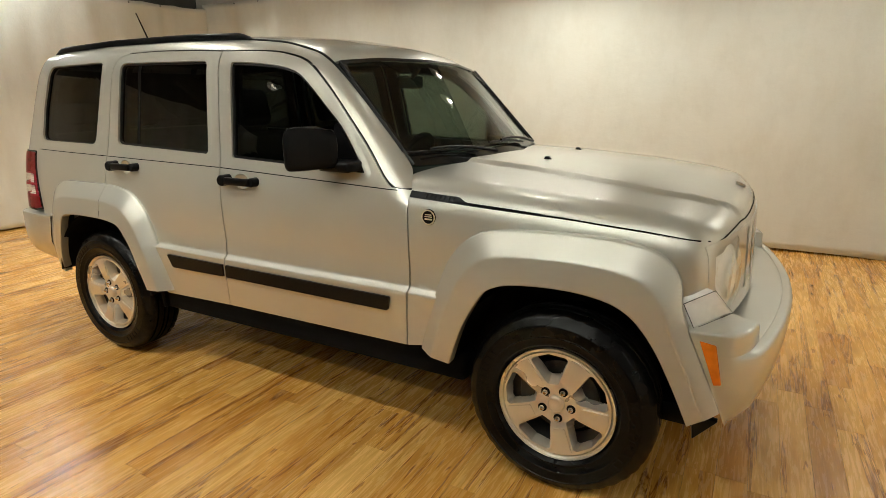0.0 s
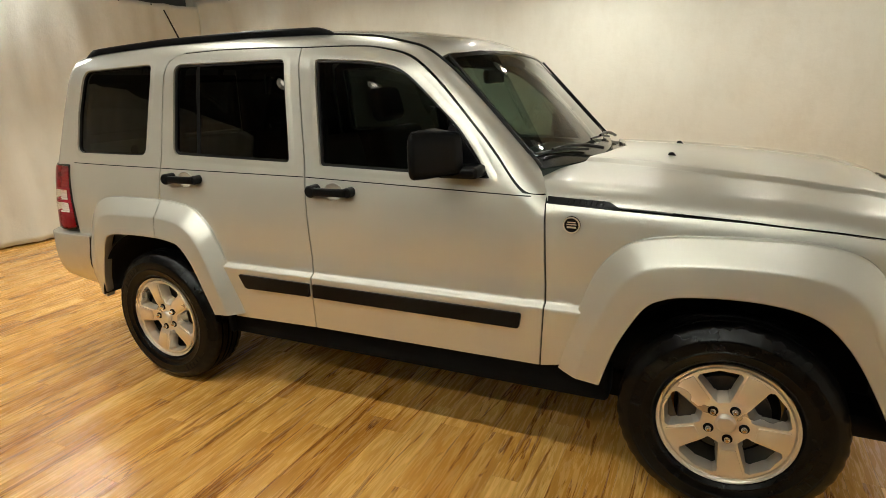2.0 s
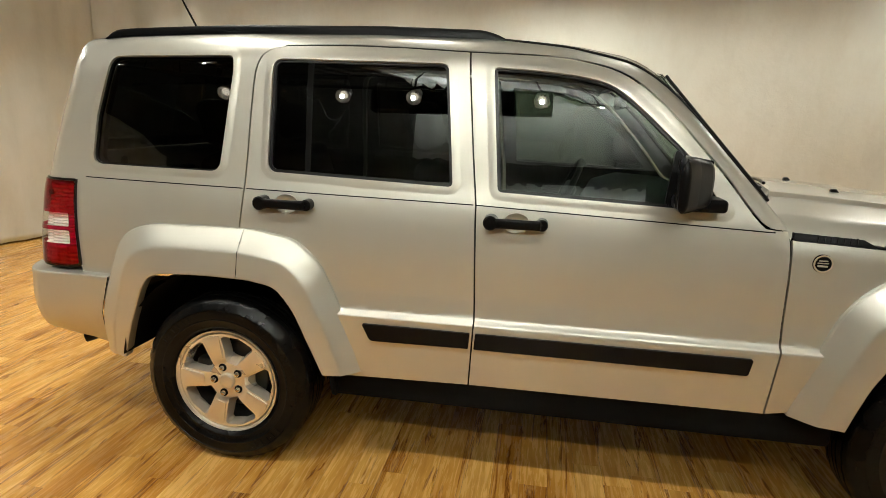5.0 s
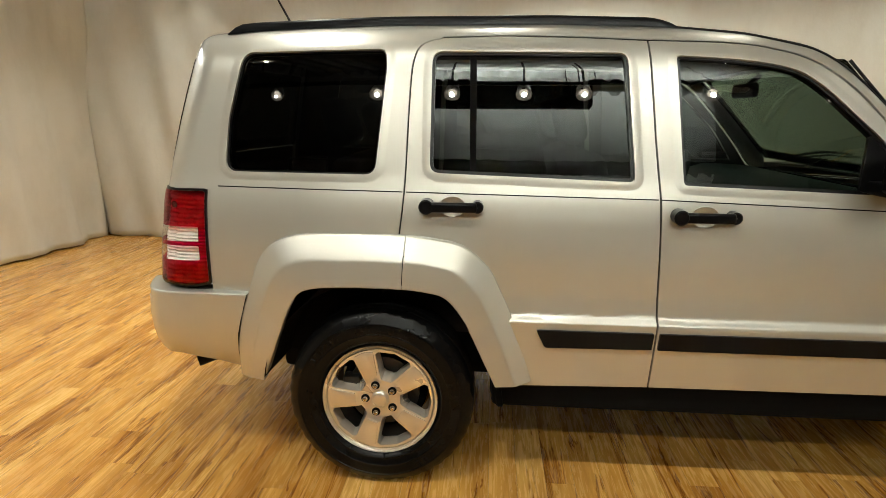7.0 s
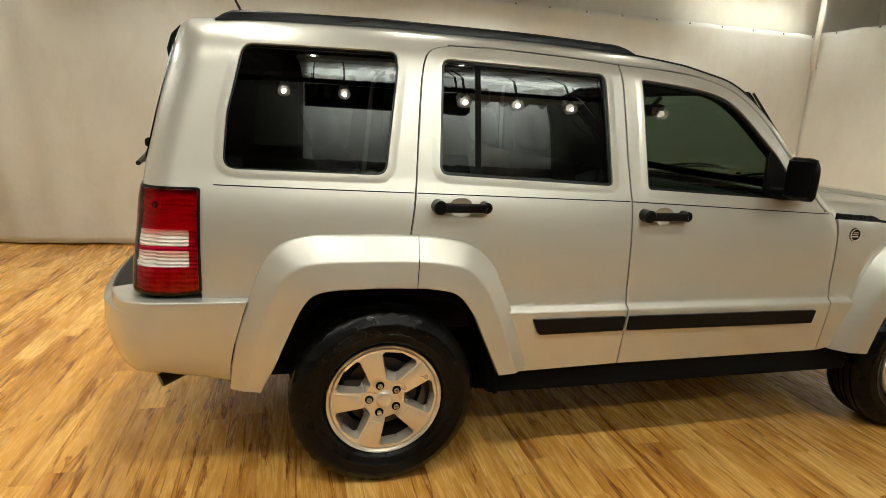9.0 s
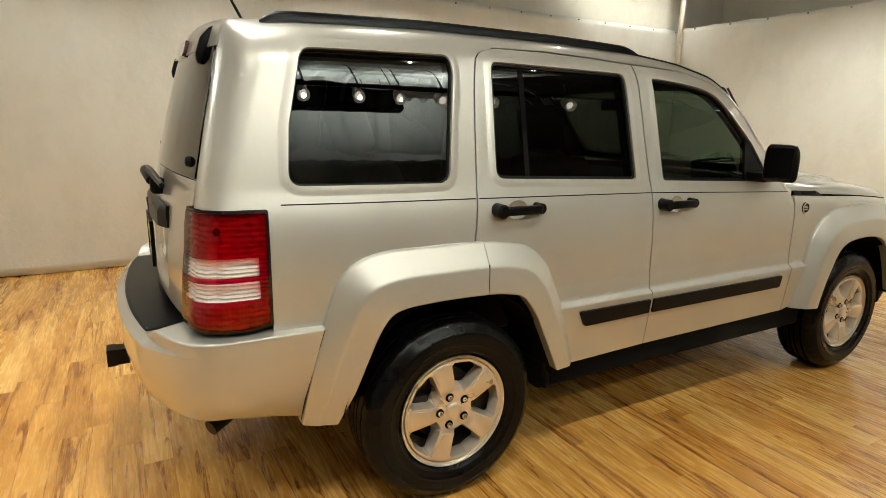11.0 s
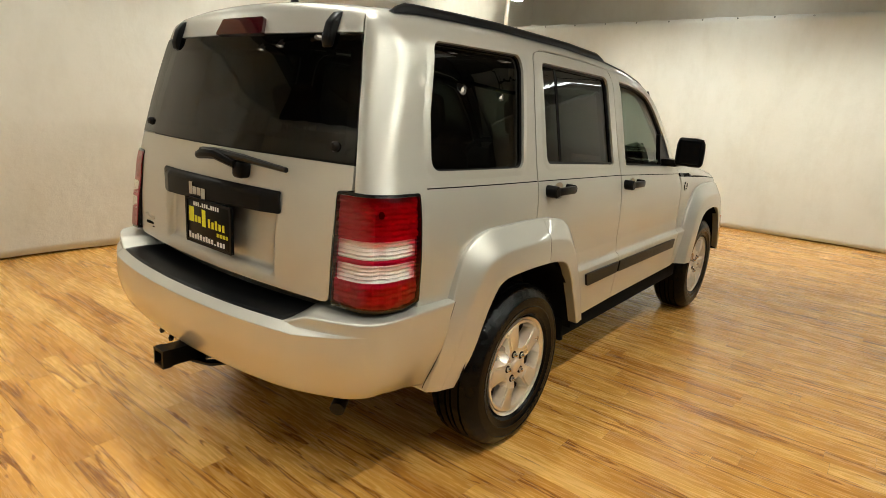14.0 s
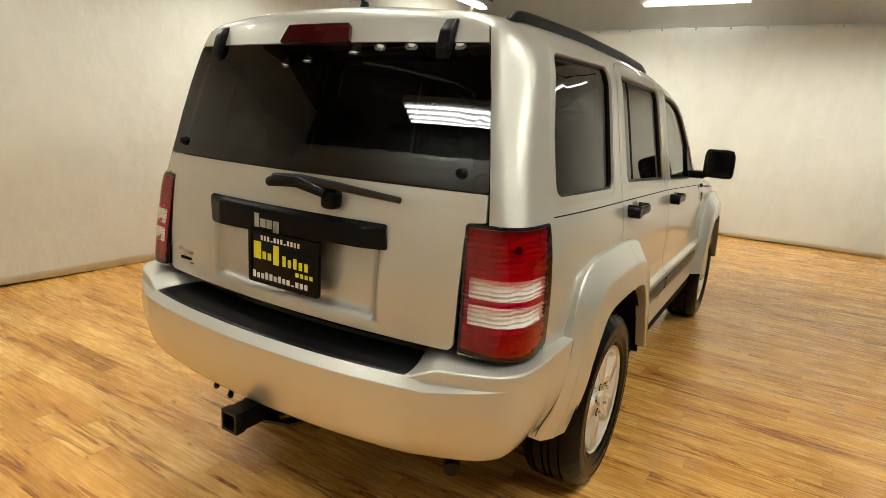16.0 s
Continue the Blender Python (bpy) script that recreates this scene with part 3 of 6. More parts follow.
QUARTER = [(a - 0.006, b) for a, b in DOOR_R_BACK[:-1]] + [(0.226, 1.690), (U_END, 1.690), (U_END, 1.150), (-0.644, 1.146), (-0.644, 0.750), (-0.49, 0.740)] + [tuple(p) for p in RMID[10:SEAM:2].tolist()] + [(0.077, 0.93)]
QUARTER = rounded([(a, b, 0) for a, b in QUARTER], 0, 0.03)
FENDER = [(2.050, 0.453), (2.066, 0.70), (2.067, 0.722), (2.056, 1.076), (2.30, 1.062), (2.69, 1.043), (2.95, 1.022), (3.11, 1.003), (3.150, 0.996), (3.156, 0.80), (3.10, 0.80)] + [tuple(p) for p in FMID[::-1][20:78:2].tolist()]
FENDER = rounded([(a, b, 0) for a, b in FENDER], 0, 0.03)

CUP_R, CUP_F = [[(hx + 0.118 + 0.047 * math.cos(t), hz - 0.003 + 0.036 * math.sin(t)) for t in np.linspace(0, 2 * math.pi, 28, endpoint=False)] for hx, hz in ((0.152, 1.103), (1.022, 1.081))]
LEVELS = (0.6885, 0.693, 0.707, 0.7115)
SIDES = ((False, 1), (True, -1))
doors = {}
for mirror, sg in SIDES:
    rd = part("rear_door", skin("rear_door", REAR_DOOR, [RWIN, CUP_R], flank(cabin), 0.024, cuts_b=LEVELS, mirror=mirror), PAINT, car)
    fd = part("front_door", skin("front_door", FRONT_DOOR, [FWIN, CUP_F], flank(cabin), 0.024, cuts_b=LEVELS, mirror=mirror), PAINT, car)
    qp = part("quarter_panel", skin("quarter_panel", QUARTER, [QWIN], flank(cabin), 0.024, mirror=mirror), PAINT, car)
    part("front_wing", skin("front_wing", FENDER, [], flank(nose), 0.03, cuts_b=LEVELS, mirror=mirror), PAINT, car)
    doors[sg] = (rd, fd, qp)
    # windows: seal ring and pane
    for owner, loop, glass, wide in ((rd, RWIN, PRIVACY, 0.011), (fd, FWIN, FRONTGLASS, 0.011), (qp, QWIN, PRIVACY, 0.005)):
        seal_loop = inset(loop, wide)
        part("window_surround", skin("window_surround", inset(loop, -0.037), [loop], flank(cabin, lip(loop)), 0.014, thick=0.012, mirror=mirror), PAINT, owner)
        part("window_seal", skin("window_seal", loop, [seal_loop], flank(cabin, -0.007), 0.05, mirror=mirror), SEAL, owner, "black rubber window seal")
        part("window_pane", skin("window_pane", inset(loop, wide - 0.006), [], flank(cabin, -0.016), 0.05, thick=0.004, mirror=mirror), glass, owner, "dark tinted window glass")
    # the dark post that parts the rear door's pane, and the mirror's foot
    part("window_post", skin("window_post", rounded([(0.322, 1.632), (0.345, 1.632), (0.352, 1.21), (0.330, 1.21)], 0), [], flank(cabin, -0.0145), 0.05, thick=0.003, mirror=mirror), GAP, rd)
    part("mirror_foot", skin("mirror_foot", rounded([(1.665, 1.365), (1.825, 1.166), (1.64, 1.17)], 0.012), [], flank(cabin, -0.002), 0.03, mirror=mirror), PLASTIC, fd, "black plastic mirror foot")
    # belt groove
    xs = np.linspace(-0.60, 2.045, 90)
    for owner, a, b in ((qp, -0.60, 0.090), (rd, 0.104, 0.982), (fd, 0.994, 2.0)):
        loop = [(x, np.interp(x, BELT_X, BELT_Z) + 0.002) for x in np.linspace(a, b, 40)] + [(x, np.interp(x, BELT_X, BELT_Z) - 0.002) for x in np.linspace(b, a, 40)]
        part("belt_groove", skin("belt_groove", loop, [], flank(cabin, 0.0008), 0.1, thick=0.003, mirror=mirror), GAP, owner)
    # rubbing strips
    for owner, loop in ((rd, [(0.580, 0.663, 0.006), (0.994, 0.662, 0.004), (0.990, 0.601, 0.004), (0.612, 0.596, 0.02)]), (fd, [(1.015, 0.662, 0.004), (1.978, 0.660, 0.008), (1.968, 0.598, 0.012), (1.011, 0.600, 0.004)])):
        part("rubbing_strip", skin("rubbing_strip", rounded(loop, 0.006), [], flank(cabin, 0.010), 0.03, thick=0.012, mirror=mirror), PLASTIC, owner, "black plastic rubbing strip")
    # door handles
    for owner, hx, hz in ((rd, 0.152, 1.103), (fd, 1.022, 1.081)):
        y0 = -float(half_width(np.array([hx + 0.1]), np.array([hz]))[0])
        cup = lathe([(0.001, 0.026), (0.020, 0.024), (0.034, 0.017), (0.043, 0.007), (0.0475, -0.0006), (0.049, 0.003)], 32)
        cup.transform(Matrix.Translation((hx + 0.118, y0, hz - 0.003)) @ Matrix.Diagonal((1.0, 1.0, 0.766, 1)))
        if mirror:
            bmesh.ops.scale(cup, vec=(1, -1, 1), verts=cup.verts)
            bmesh.ops.reverse_faces(cup, faces=cup.faces)
        part("handle_cup", cup, PAINT, owner)
        hd = bmesh.new()
        pieces = [lathe([(0.001, -0.050), (0.021, -0.050), (0.026, -0.044), (0.027, 0.004)], 28), box((0.02, -0.048, -0.018), (0.205, -0.026, 0.017), 0.008, 3), lathe([(0.001, -0.040), (0.016, -0.040), (0.021, -0.035), (0.022, 0.004)], 24)]
        offs = (0.028, 0.0, 0.208)
        for bm2, ox in zip(pieces, offs):
            bm2.transform(Matrix.Translation((hx + ox, y0, hz)))
            tmp = bpy.data.meshes.new("t")
            bm2.to_mesh(tmp)
            bm2.free()
            hd.from_mesh(tmp)
        if mirror:
            bmesh.ops.scale(hd, vec=(1, -1, 1), verts=hd.verts)
            bmesh.ops.reverse_faces(hd, faces=hd.faces)
        part("door_handle", hd, PLASTIC, owner, "black plastic pull handle")

    # inner trim behind doors and quarters
    for owner, loop, hole in ((rd, REAR_DOOR, RWIN), (fd, FRONT_DOOR, FWIN), (qp, QUARTER, QWIN)):
        part("inner_trim", skin("inner_trim", inset(loop, 0.012), [inset(hole, 0.004)], flank(cabin, -0.045), 0.12, thick=0.02, mirror=mirror), TRIM, owner, "dark grey inner trim")

    # wheel arch flares
    def flare(name, O, I, owner, lo, hi):
        rows, prof = [], [(0.0, 0.0), (0.005, 0.011), (0.03, 0.0165), (0.15, 0.0305), (0.30, 0.0475), (0.41, 0.0595), (0.44, 0.0622), (0.46, 0.0636), (0.48, 0.0645), (0.51, 0.0652), (0.58, 0.0665), (0.75, 0.0690), (0.95, 0.0725), (0.98, 0.0725), (1.0, 0.069), (0.99, 0.03)]
        for s, out in prof:
            q = O[lo:hi] + (I[lo:hi] - O[lo:hi]) * s
            root = -half_width(np.clip(O[lo:hi, 0], -0.62, 3.14), np.maximum(O[lo:hi, 1], 0.73)) * 0.5 - 0.42
            rows.append(np.stack([q[:, 0], root - out * 1.08 + (0.010 if s == 0 else 0), q[:, 1]], 1))
        P = np.array(rows)
        # flush with the bumper where the two meet
        low = np.clip((0.90 - P[:, :, 2]) / 0.2, 0, 1) * np.clip(-(P[:, :, 0] + 0.25) / 0.2, 0, 1)
        low = np.maximum(low, np.clip((0.90 - P[:, :, 2]) / 0.14, 0, 1) * np.clip((P[:, :, 0] - 3.0) / 0.06, 0, 1))
        S = np.array([p[0] for p in prof])[:, None]
        rise = low * np.clip((0.5 - S) / 0.5, 0, 1) * 0.036
        P[:, :, 1] -= np.where(S > 0, rise, 0)
        P[:, :, 1] += tuck(P[:, :, 2]) * np.clip(-(P[:, :, 0] + 0.25) / 0.2, 0, 1) * np.clip((0.90 - P[:, :, 2]) / 0.2, 0, 1) * (1 - 0.25 * S)
        me = crisp(net(name, P, mirror=mirror, flip=True), 13)
        return part(name, me, PAINT, owner, "silver-beige wheel arch flare")

    flare("arch_flare", RO, RI, qp, 0, SEAM + 1)
    flare("arch_flare", RO + (0.003, 0), RI + (0.003, 0), rd, SEAM, 79)
    flare("arch_flare", FO, FI, car, 0, 79)

    # roof edge and screen pillar: between the door tops and the roof channel
    A = [(-0.6, 1.690), (-0.2, 1.690), (0.226, 1.690), (0.45, 1.693), (0.70, 1.687), (0.938, 1.675), (1.21, 1.666), (1.355, 1.647), (1.487, 1.606), (1.617, 1.509), (1.752, 1.368), (1.847, 1.262), (1.932, 1.156), (1.985, 1.112), (2.048, 1.104)]
    B = [(-0.6, -0.592, 1.73), (-0.2, -0.594, 1.735), (0.226, -0.594, 1.738), (0.45, -0.594, 1.738), (0.70, -0.595, 1.738), (0.938, -0.597, 1.73), (1.21, -0.605, 1.71), (1.355, -0.62, 1.68), (1.487, -0.642, 1.65), (1.60, -0.668, 1.60), (1.735, -0.680, 1.46), (1.83, -0.687, 1.36), (1.92, -0.694, 1.262), (1.975, -0.702, 1.200), (2.010, -0.718, 1.172)]
    a3 = [(x, -float(half_width(np.array([x]), np.array([z]))[0]) + 0.01, z) for x, z in A]
    CA, CB = curve(a3, 110), curve(B, 110)
    ps = flank(cabin)(CA[:, 0], CA[:, 2])
    grid = np.array([ps + (CB - ps) * s for s in np.linspace(0, 1, 12)])
    P = settle(cabin, grid).reshape(grid.shape)
    P[0] = ps
    edge_in = P[0] + np.array([0, 0.02, 0.0])
    P2 = np.concatenate([edge_in[None], P])
    N = np.concatenate([grad(cabin, P[0])[None], grad(cabin, P.reshape(-1, 3)).reshape(P.shape)])
    part("roof_side", net("roof_side", P2, N, mirror=mirror, flip=True), PAINT, car)
    # rear upper corner
    th = np.linspace(0, (CORNER_X - U_END) / CORNER_R, 14)
    rows = []
    for t in th:
        o = np.array([[CORNER_X, CORNER_Y, 1.6]])
        lo_e, hi_e = 0.0, radians(60)
        for _ in range(30):
            me_ = 0.5 * (lo_e + hi_e)
            d = np.array([[-math.sin(t) * math.cos(me_), -math.cos(t) * math.cos(me_), math.sin(me_)]])
            if shoot(cabin, o, d)[0, 2] > 1.690:
                hi_e = me_
            else:
                lo_e = me_
        es = np.linspace(lo_e, radians(56), 12)
        d = np.stack([-math.sin(t) * np.cos(es), -math.cos(t) * np.cos(es), np.sin(es)], -1)
        rows.append(shoot(cabin, np.repeat(o, 12, 0), d))
    P = np.array(rows)
    part("roof_corner", net("roof_corner", P, grad(cabin, P.reshape(-1, 3)).reshape(P.shape), mirror=mirror, flip=False), PAINT, car)

    # sill below the doors
    part("sill", box((0.425, -0.818 if sg > 0 else 0.70, 0.325), (2.30, -0.70 if sg > 0 else 0.818, 0.4515), 0.02, 3), GAP, car, "matt black sill")
    # black trim at the wing's top, badge
    vent = rounded([(2.060, 1.100, 0.003), (2.275, 1.089, 0.01), (2.322, 1.064, 0.004), (2.060, 1.076, 0.003)], 0.004)
    seam_x = np.linspace(2.06, 3.20, 40)
    seam_z = np.interp(seam_x, [2.06, 2.32, 2.69, 2.95, 3.12, 3.22], [1.098, 1.066, 1.047, 1.026, 1.007, 0.992])
    part("bonnet_seam", skin("bonnet_seam", [(a, b + 0.002) for a, b in zip(seam_x, seam_z)] + [(a, b - 0.002) for a, b in zip(seam_x[::-1], seam_z[::-1])], [], flank(nose, 0.0012), 0.1, thick=0.006, mirror=mirror), GAP, car)
    trim_ = part("wing_trim", skin("wing_trim", vent, [], flank(nose, 0.004), 0.03, thick=0.01, mirror=mirror), PLASTIC, car, "black wing trim with slots")
    for vx in np.linspace(2.13, 2.25, 7):
        ends_ = flank(nose, 0.005)(np.array([vx, vx + 0.006]), np.array([1.073, 1.091])) * ((1, -1, 1) if mirror else (1, 1, 1))
        part("trim_slat", tube([tuple(ends_[0]), tuple(ends_[1])], 0.0032, 6), PLASTIC, trim_)
    by = -float(half_width(np.array([2.152]), np.array([1.006]))[0])
    disc = lathe([(0.001, -0.0035), (0.023, -0.0035), (0.0245, -0.006), (0.029, -0.006), (0.031, -0.003), (0.031, 0.006)], 36)
    disc.transform(Matrix.Translation((2.152, by, 1.006)))
    if mirror:
        bmesh.ops.scale(disc, vec=(1, -1, 1), verts=disc.verts)
        bmesh.ops.reverse_faces(disc, faces=disc.faces)
    bd = part("round_badge", disc, PLASTIC, car, "round black wing badge with bright ring")
    hoop = [(2.152 + 0.0275 * math.cos(t), sg * (by - 0.0055), 1.006 + 0.0275 * math.sin(t)) for t in np.linspace(0, 2 * math.pi, 40, endpoint=False)]
    part("badge_ring", tube(hoop, 0.0028, 6, closed=True), ALLOY, bd)
    for k, (w, dz, h) in enumerate(((0.014, 0.010, 0.004), (0.017, 0.002, 0.0035), (0.016, -0.008, 0.006))):
        part("badge_bar", box((2.152 - w, sg * (by - 0.0045) - 0.001, 1.006 + dz - h / 2), (2.152 + w, sg * (by - 0.0045) + 0.001, 1.006 + dz + h / 2)), ALLOY, bd)

# roof skin
ROOF = [(-0.66, -0.55), (-0.6, -0.586), (0.9, -0.588), (1.21, -0.598), (1.36, -0.612), (1.49, -0.632), (1.585, -0.655)]
fr = [(1.63, -0.45), (1.655, -0.2), (1.662, 0.0)]
half = ROOF + fr
ROOF_LOOP = half + [(x, -y) for x, y in half[::-1][1:]] + [(-0.685, 0.4), (-0.70, 0.2), (-0.705, 0), (-0.70, -0.2), (-0.685, -0.4)]
part("roof", skin("roof", rounded([(a, b, 0) for a, b in ROOF_LOOP], 0, 0.04), [], top(cabin, 0.0), 0.06), PAINT, car)
part("headliner", skin("headliner", rounded([(a * 0.96, b * 0.98, 0) for a, b in ROOF_LOOP], 0, 0.06), [], top(cabin, -0.05), 0.15, thick=0.02), LINER, car, "grey cloth headliner")

for sg in (1, -1):
    c_ = settle(cabin, [(x, y, z) for x, y, z in CB[28:98].tolist()]) * (1, sg, 1)
    part("roof_channel", tube([tuple(p) for p in c_.tolist()], 0.0065, 8), SEAL, car, "black roof channel")

# roof rails
for mirror, sg in SIDES:
    xs = np.linspace(-0.60, 1.055, 60)
    rows = []
    ends = np.clip(np.minimum((xs + 0.60) / 0.05, (1.06 - xs) / 0.10), 0.05, 1)
    base = np.array([shoot(cabin, np.array([[x, -0.597, 1.2]]), np.array([[0, 0, 1.0]]))[0, 2] for x in xs]) - 0.004
    h = 0.034 * np.sqrt(np.clip(ends, 0, 1))
    for dy, k in ((-0.016, 0.0), (-0.015, 0.65), (-0.009, 0.95), (0.0, 1.0), (0.009, 0.95), (0.015, 0.65), (0.016, 0.0)):
        rows.append(np.stack([xs, np.full_like(xs, -0.597 + dy), base + h * k], 1))
    part("roof_rail", net("roof_rail", np.array(rows), mirror=mirror, flip=True), PLASTIC, car, "black roof rail")

# windscreen with its black border
SCREEN = [(-0.705, 1.178), (-0.66, 1.606), (-0.4, 1.628), (0.0, 1.636), (0.4, 1.628), (0.66, 1.606), (0.705, 1.178), (0.4, 1.165), (0.0, 1.16), (-0.4, 1.165)]
SCREEN = rounded([(a, b, 0.02) for a, b in SCREEN], 0.02, 0.05)


def screen_lay(off):
    def lay(y, z):
        return np.stack([screen_x(y, z) - 0.004 + off, y, z + off], -1)
    return lay


ws = part("windscreen", skin("windscreen", SCREEN, [], screen_lay(0.0), 0.08, thick=0.005), SCREENGLASS, car, "clear greenish windscreen")
inner = [(-0.668, 1.225), (-0.640, 1.592), (-0.35, 1.616), (0.0, 1.624), (0.35, 1.616), (0.640, 1.592), (0.668, 1.225), (0.35, 1.205), (0.0, 1.20), (-0.35, 1.205)]
part("screen_border", skin("screen_border", SCREEN, [rounded([(a, b, 0.03) for a, b in inner], 0.03, 0.05)], screen_lay(0.003), 0.1, thick=0.002), FRIT, ws, "black screen border")
for sg in (1, -1):
    part("screen_moulding", tube([(float(screen_x(y, z)) + 0.006, sg * y, z + 0.004) for y, z in ((-0.668, 1.60), (-0.678, 1.50), (-0.688, 1.36), (-0.700, 1.22), (-0.705, 1.185))], 0.0055, 8), SEAL, ws)

# scuttle and wipers
def hood_start(ay):
    """x of the bonnet's rear edge across the car."""
    return np.interp(ay, *HOOD_EDGE)


HOOD_EDGE = smooth_table([0.0, 0.27, 0.43, 0.56, 0.715, 0.81, 0.9], [2.215, 2.165, 2.105, 2.045, 2.005, 2.062, 2.062], 300, 40)
y = np.linspace(-0.705, 0.705, 60)
x0, x1 = screen_x(y, 1.165) - 0.03, hood_start(np.abs(y)) + 0.012
z1 = top(nose)(x1, y)[:, 2] - 0.006
rows = []
for k in np.linspace(0, 1, 9):
    rows.append(np.stack([x0 + (x1 - x0) * k, y, 1.150 + (z1 - 1.150) * k - 0.016 * math.sin(k * math.pi) * (1 - (y / 0.72) ** 2)], 1))
part("scuttle_panel", net("scuttle_panel", np.array(rows), flip=True), FRIT, car, "black plastic scuttle below the screen")
for y0, y1 in ((-0.12, -0.60), (0.52, 0.02)):
    pts = []
    for t in np.linspace(0, 1, 9):
        y = y0 + (y1 - y0) * t
        z = 1.178 + 0.045 * math.sin(t * 1.9)
        pts.append((float(screen_x(y, z)) + 0.028, y, z + 0.02))
    w = part("front_wiper", tube(pts, [0.008] * 4 + [0.006] * 5, 8), PLASTIC, car, "black windscreen wiper")
    bl = [(float(screen_x(y, z)) + 0.012, y, z + 0.008) for y, z in ((y1 + 0.36, 1.196), (y1 + 0.15, 1.220), (y1 - 0.10, 1.226))]
    part("wiper_blade", tube(bl, 0.005, 6), SEAL, w)

# bonnet
xs = np.linspace(2.062, 3.215, 84)
zs = np.interp(xs, [2.06, 2.32, 2.69, 2.95, 3.12, 3.22], [1.104, 1.070, 1.051, 1.030, 1.011, 0.995])
rows = []
for x, z in zip(xs, zs):
    am = math.atan2(0.815, z - 0.72)
    a = np.linspace(-am, am, 170)
    o = np.tile([x, 0, 0.72], (170, 1))
    d = np.stack([0 * a, np.sin(a), np.cos(a)], -1)
    ay = np.abs(shoot(nose, o, d)[:, 1])
    start = hood_start(ay)
    o[:, 0] += (start - 2.062) * max(0.0, 1 - (x - 2.062) / 0.5) ** 2
    rows.append(shoot(nose, o, d))
P = np.array(rows)
back = P[:1] - np.array([0, 0, 0.03])
N = grad(nose, P.reshape(-1, 3)).reshape(P.shape)
bonnet = part("bonnet", net("bonnet", np.concatenate([back, P]), np.concatenate([N[:1], N]), flip=False), PAINT, car, "silver-beige bonnet")
# rounded leading edge down to the grille
a = np.linspace(-0.74, 0.74, 80)
rows = []
for s in np.linspace(0, 1, 14):
    el = radians(62 - 70 * s)
    o = np.stack([3.10 - 0.17 * a * a, a, np.full_like(a, 1.0 - 0.05 * a * a)], -1)
    d = np.tile([math.cos(el), 0, math.sin(el)], (80, 1))
    rows.append(shoot(nose, o, d))
P = np.array(rows)
part("bonnet_lip", net("bonnet_lip", P, grad(nose, P.reshape(-1, 3)).reshape(P.shape), flip=False), PAINT, car)
front_gap = [(-0.725, 0.984), (-0.684, 0.998), (-0.469, 1.017), (-0.2, 1.027), (0.0, 1.029), (0.2, 1.027), (0.469, 1.017), (0.684, 0.998), (0.725, 0.984)]
front_gap = soft(front_gap, 50)
part("bonnet_front_seam", skin("bonnet_front_seam", [(a, b + 0.0022) for a, b in front_gap] + [(a, b - 0.0022) for a, b in front_gap[::-1]], [], lambda y, z: shoot(nose, np.stack([np.full_like(y, 2.8), y, z], -1), np.tile([1.0, 0, 0], (len(y), 1))) + np.array([0.0015, 0, 0.0005]), 0.1, thick=0.006), GAP, bonnet)
for y in (-0.243, 0.243):
    z = float(top(nose)(np.array([2.425]), np.array([y]))[0, 2])
    part("washer_jet", prism([(2.408, z - 0.004), (2.412, z + 0.011), (2.428, z + 0.013), (2.444, z - 0.004)], y - 0.011, y + 0.011, "y", 0.003), PLASTIC, bonnet, "black washer jet")
zf = float(top(nose)(np.array([3.19]), np.array([0.0]))[0, 2])
for k, (dy, w) in enumerate(((-0.030, 0.009), (-0.012, 0.007), (0.006, 0.007), (0.024, 0.009))):
    part("emblem_bar", box((3.172, dy - w / 2 + 0.003, zf - 0.002), (3.212, dy + w / 2 + 0.003, zf + 0.007), 0.002, 1, Matrix.Translation((3.19, 0, zf)) @ Matrix.Rotation(radians(22), 4, "Y") @ Matrix.Translation((-3.19, 0, -zf))), CHROME, bonnet)

# front face: panel, slots, lamps
def face_lay(off=0.0):
    def lay(y, z):
        o = np.stack([np.full_like(y, 2.8), y, z], -1)
        return shoot(nose, o, np.tile([1.0, 0, 0], (len(y), 1))) + np.array([off, 0, 0])
    return lay


FACE = rounded([(-0.772, 0.992), (-0.70, 1.0), (0.70, 1.0), (0.772, 0.992), (0.772, 0.70), (-0.772, 0.70)], 0.01)
LAMP_HOLE = [rounded([(s * 0.505, 0.988), (s * 0.740, 0.978), (s * 0.742, 0.86), (s * 0.700, 0.775), (s * 0.62, 0.738), (s * 0.530, 0.738)], 0.04) for s in (-1, 1)]
SLOTS = [rounded([(y - 0.021, 0.985), (y + 0.021, 0.985), (y + 0.021, 0.75), (y - 0.021, 0.75)], 0.018) for y in np.linspace(-0.36, 0.36, 7)]
grille = part("grille_panel", skin("grille_panel", FACE, LAMP_HOLE + SLOTS, face_lay(0.003), 0.04, thick=0.03), PAINT, car, "silver-beige seven-slot grille")
part("grille_mesh", skin("grille_mesh", rounded([(-0.43, 0.995), (0.43, 0.995), (0.43, 0.74), (-0.43, 0.74)], 0.01), [], face_lay(-0.03), 0.1), PLASTIC, grille)
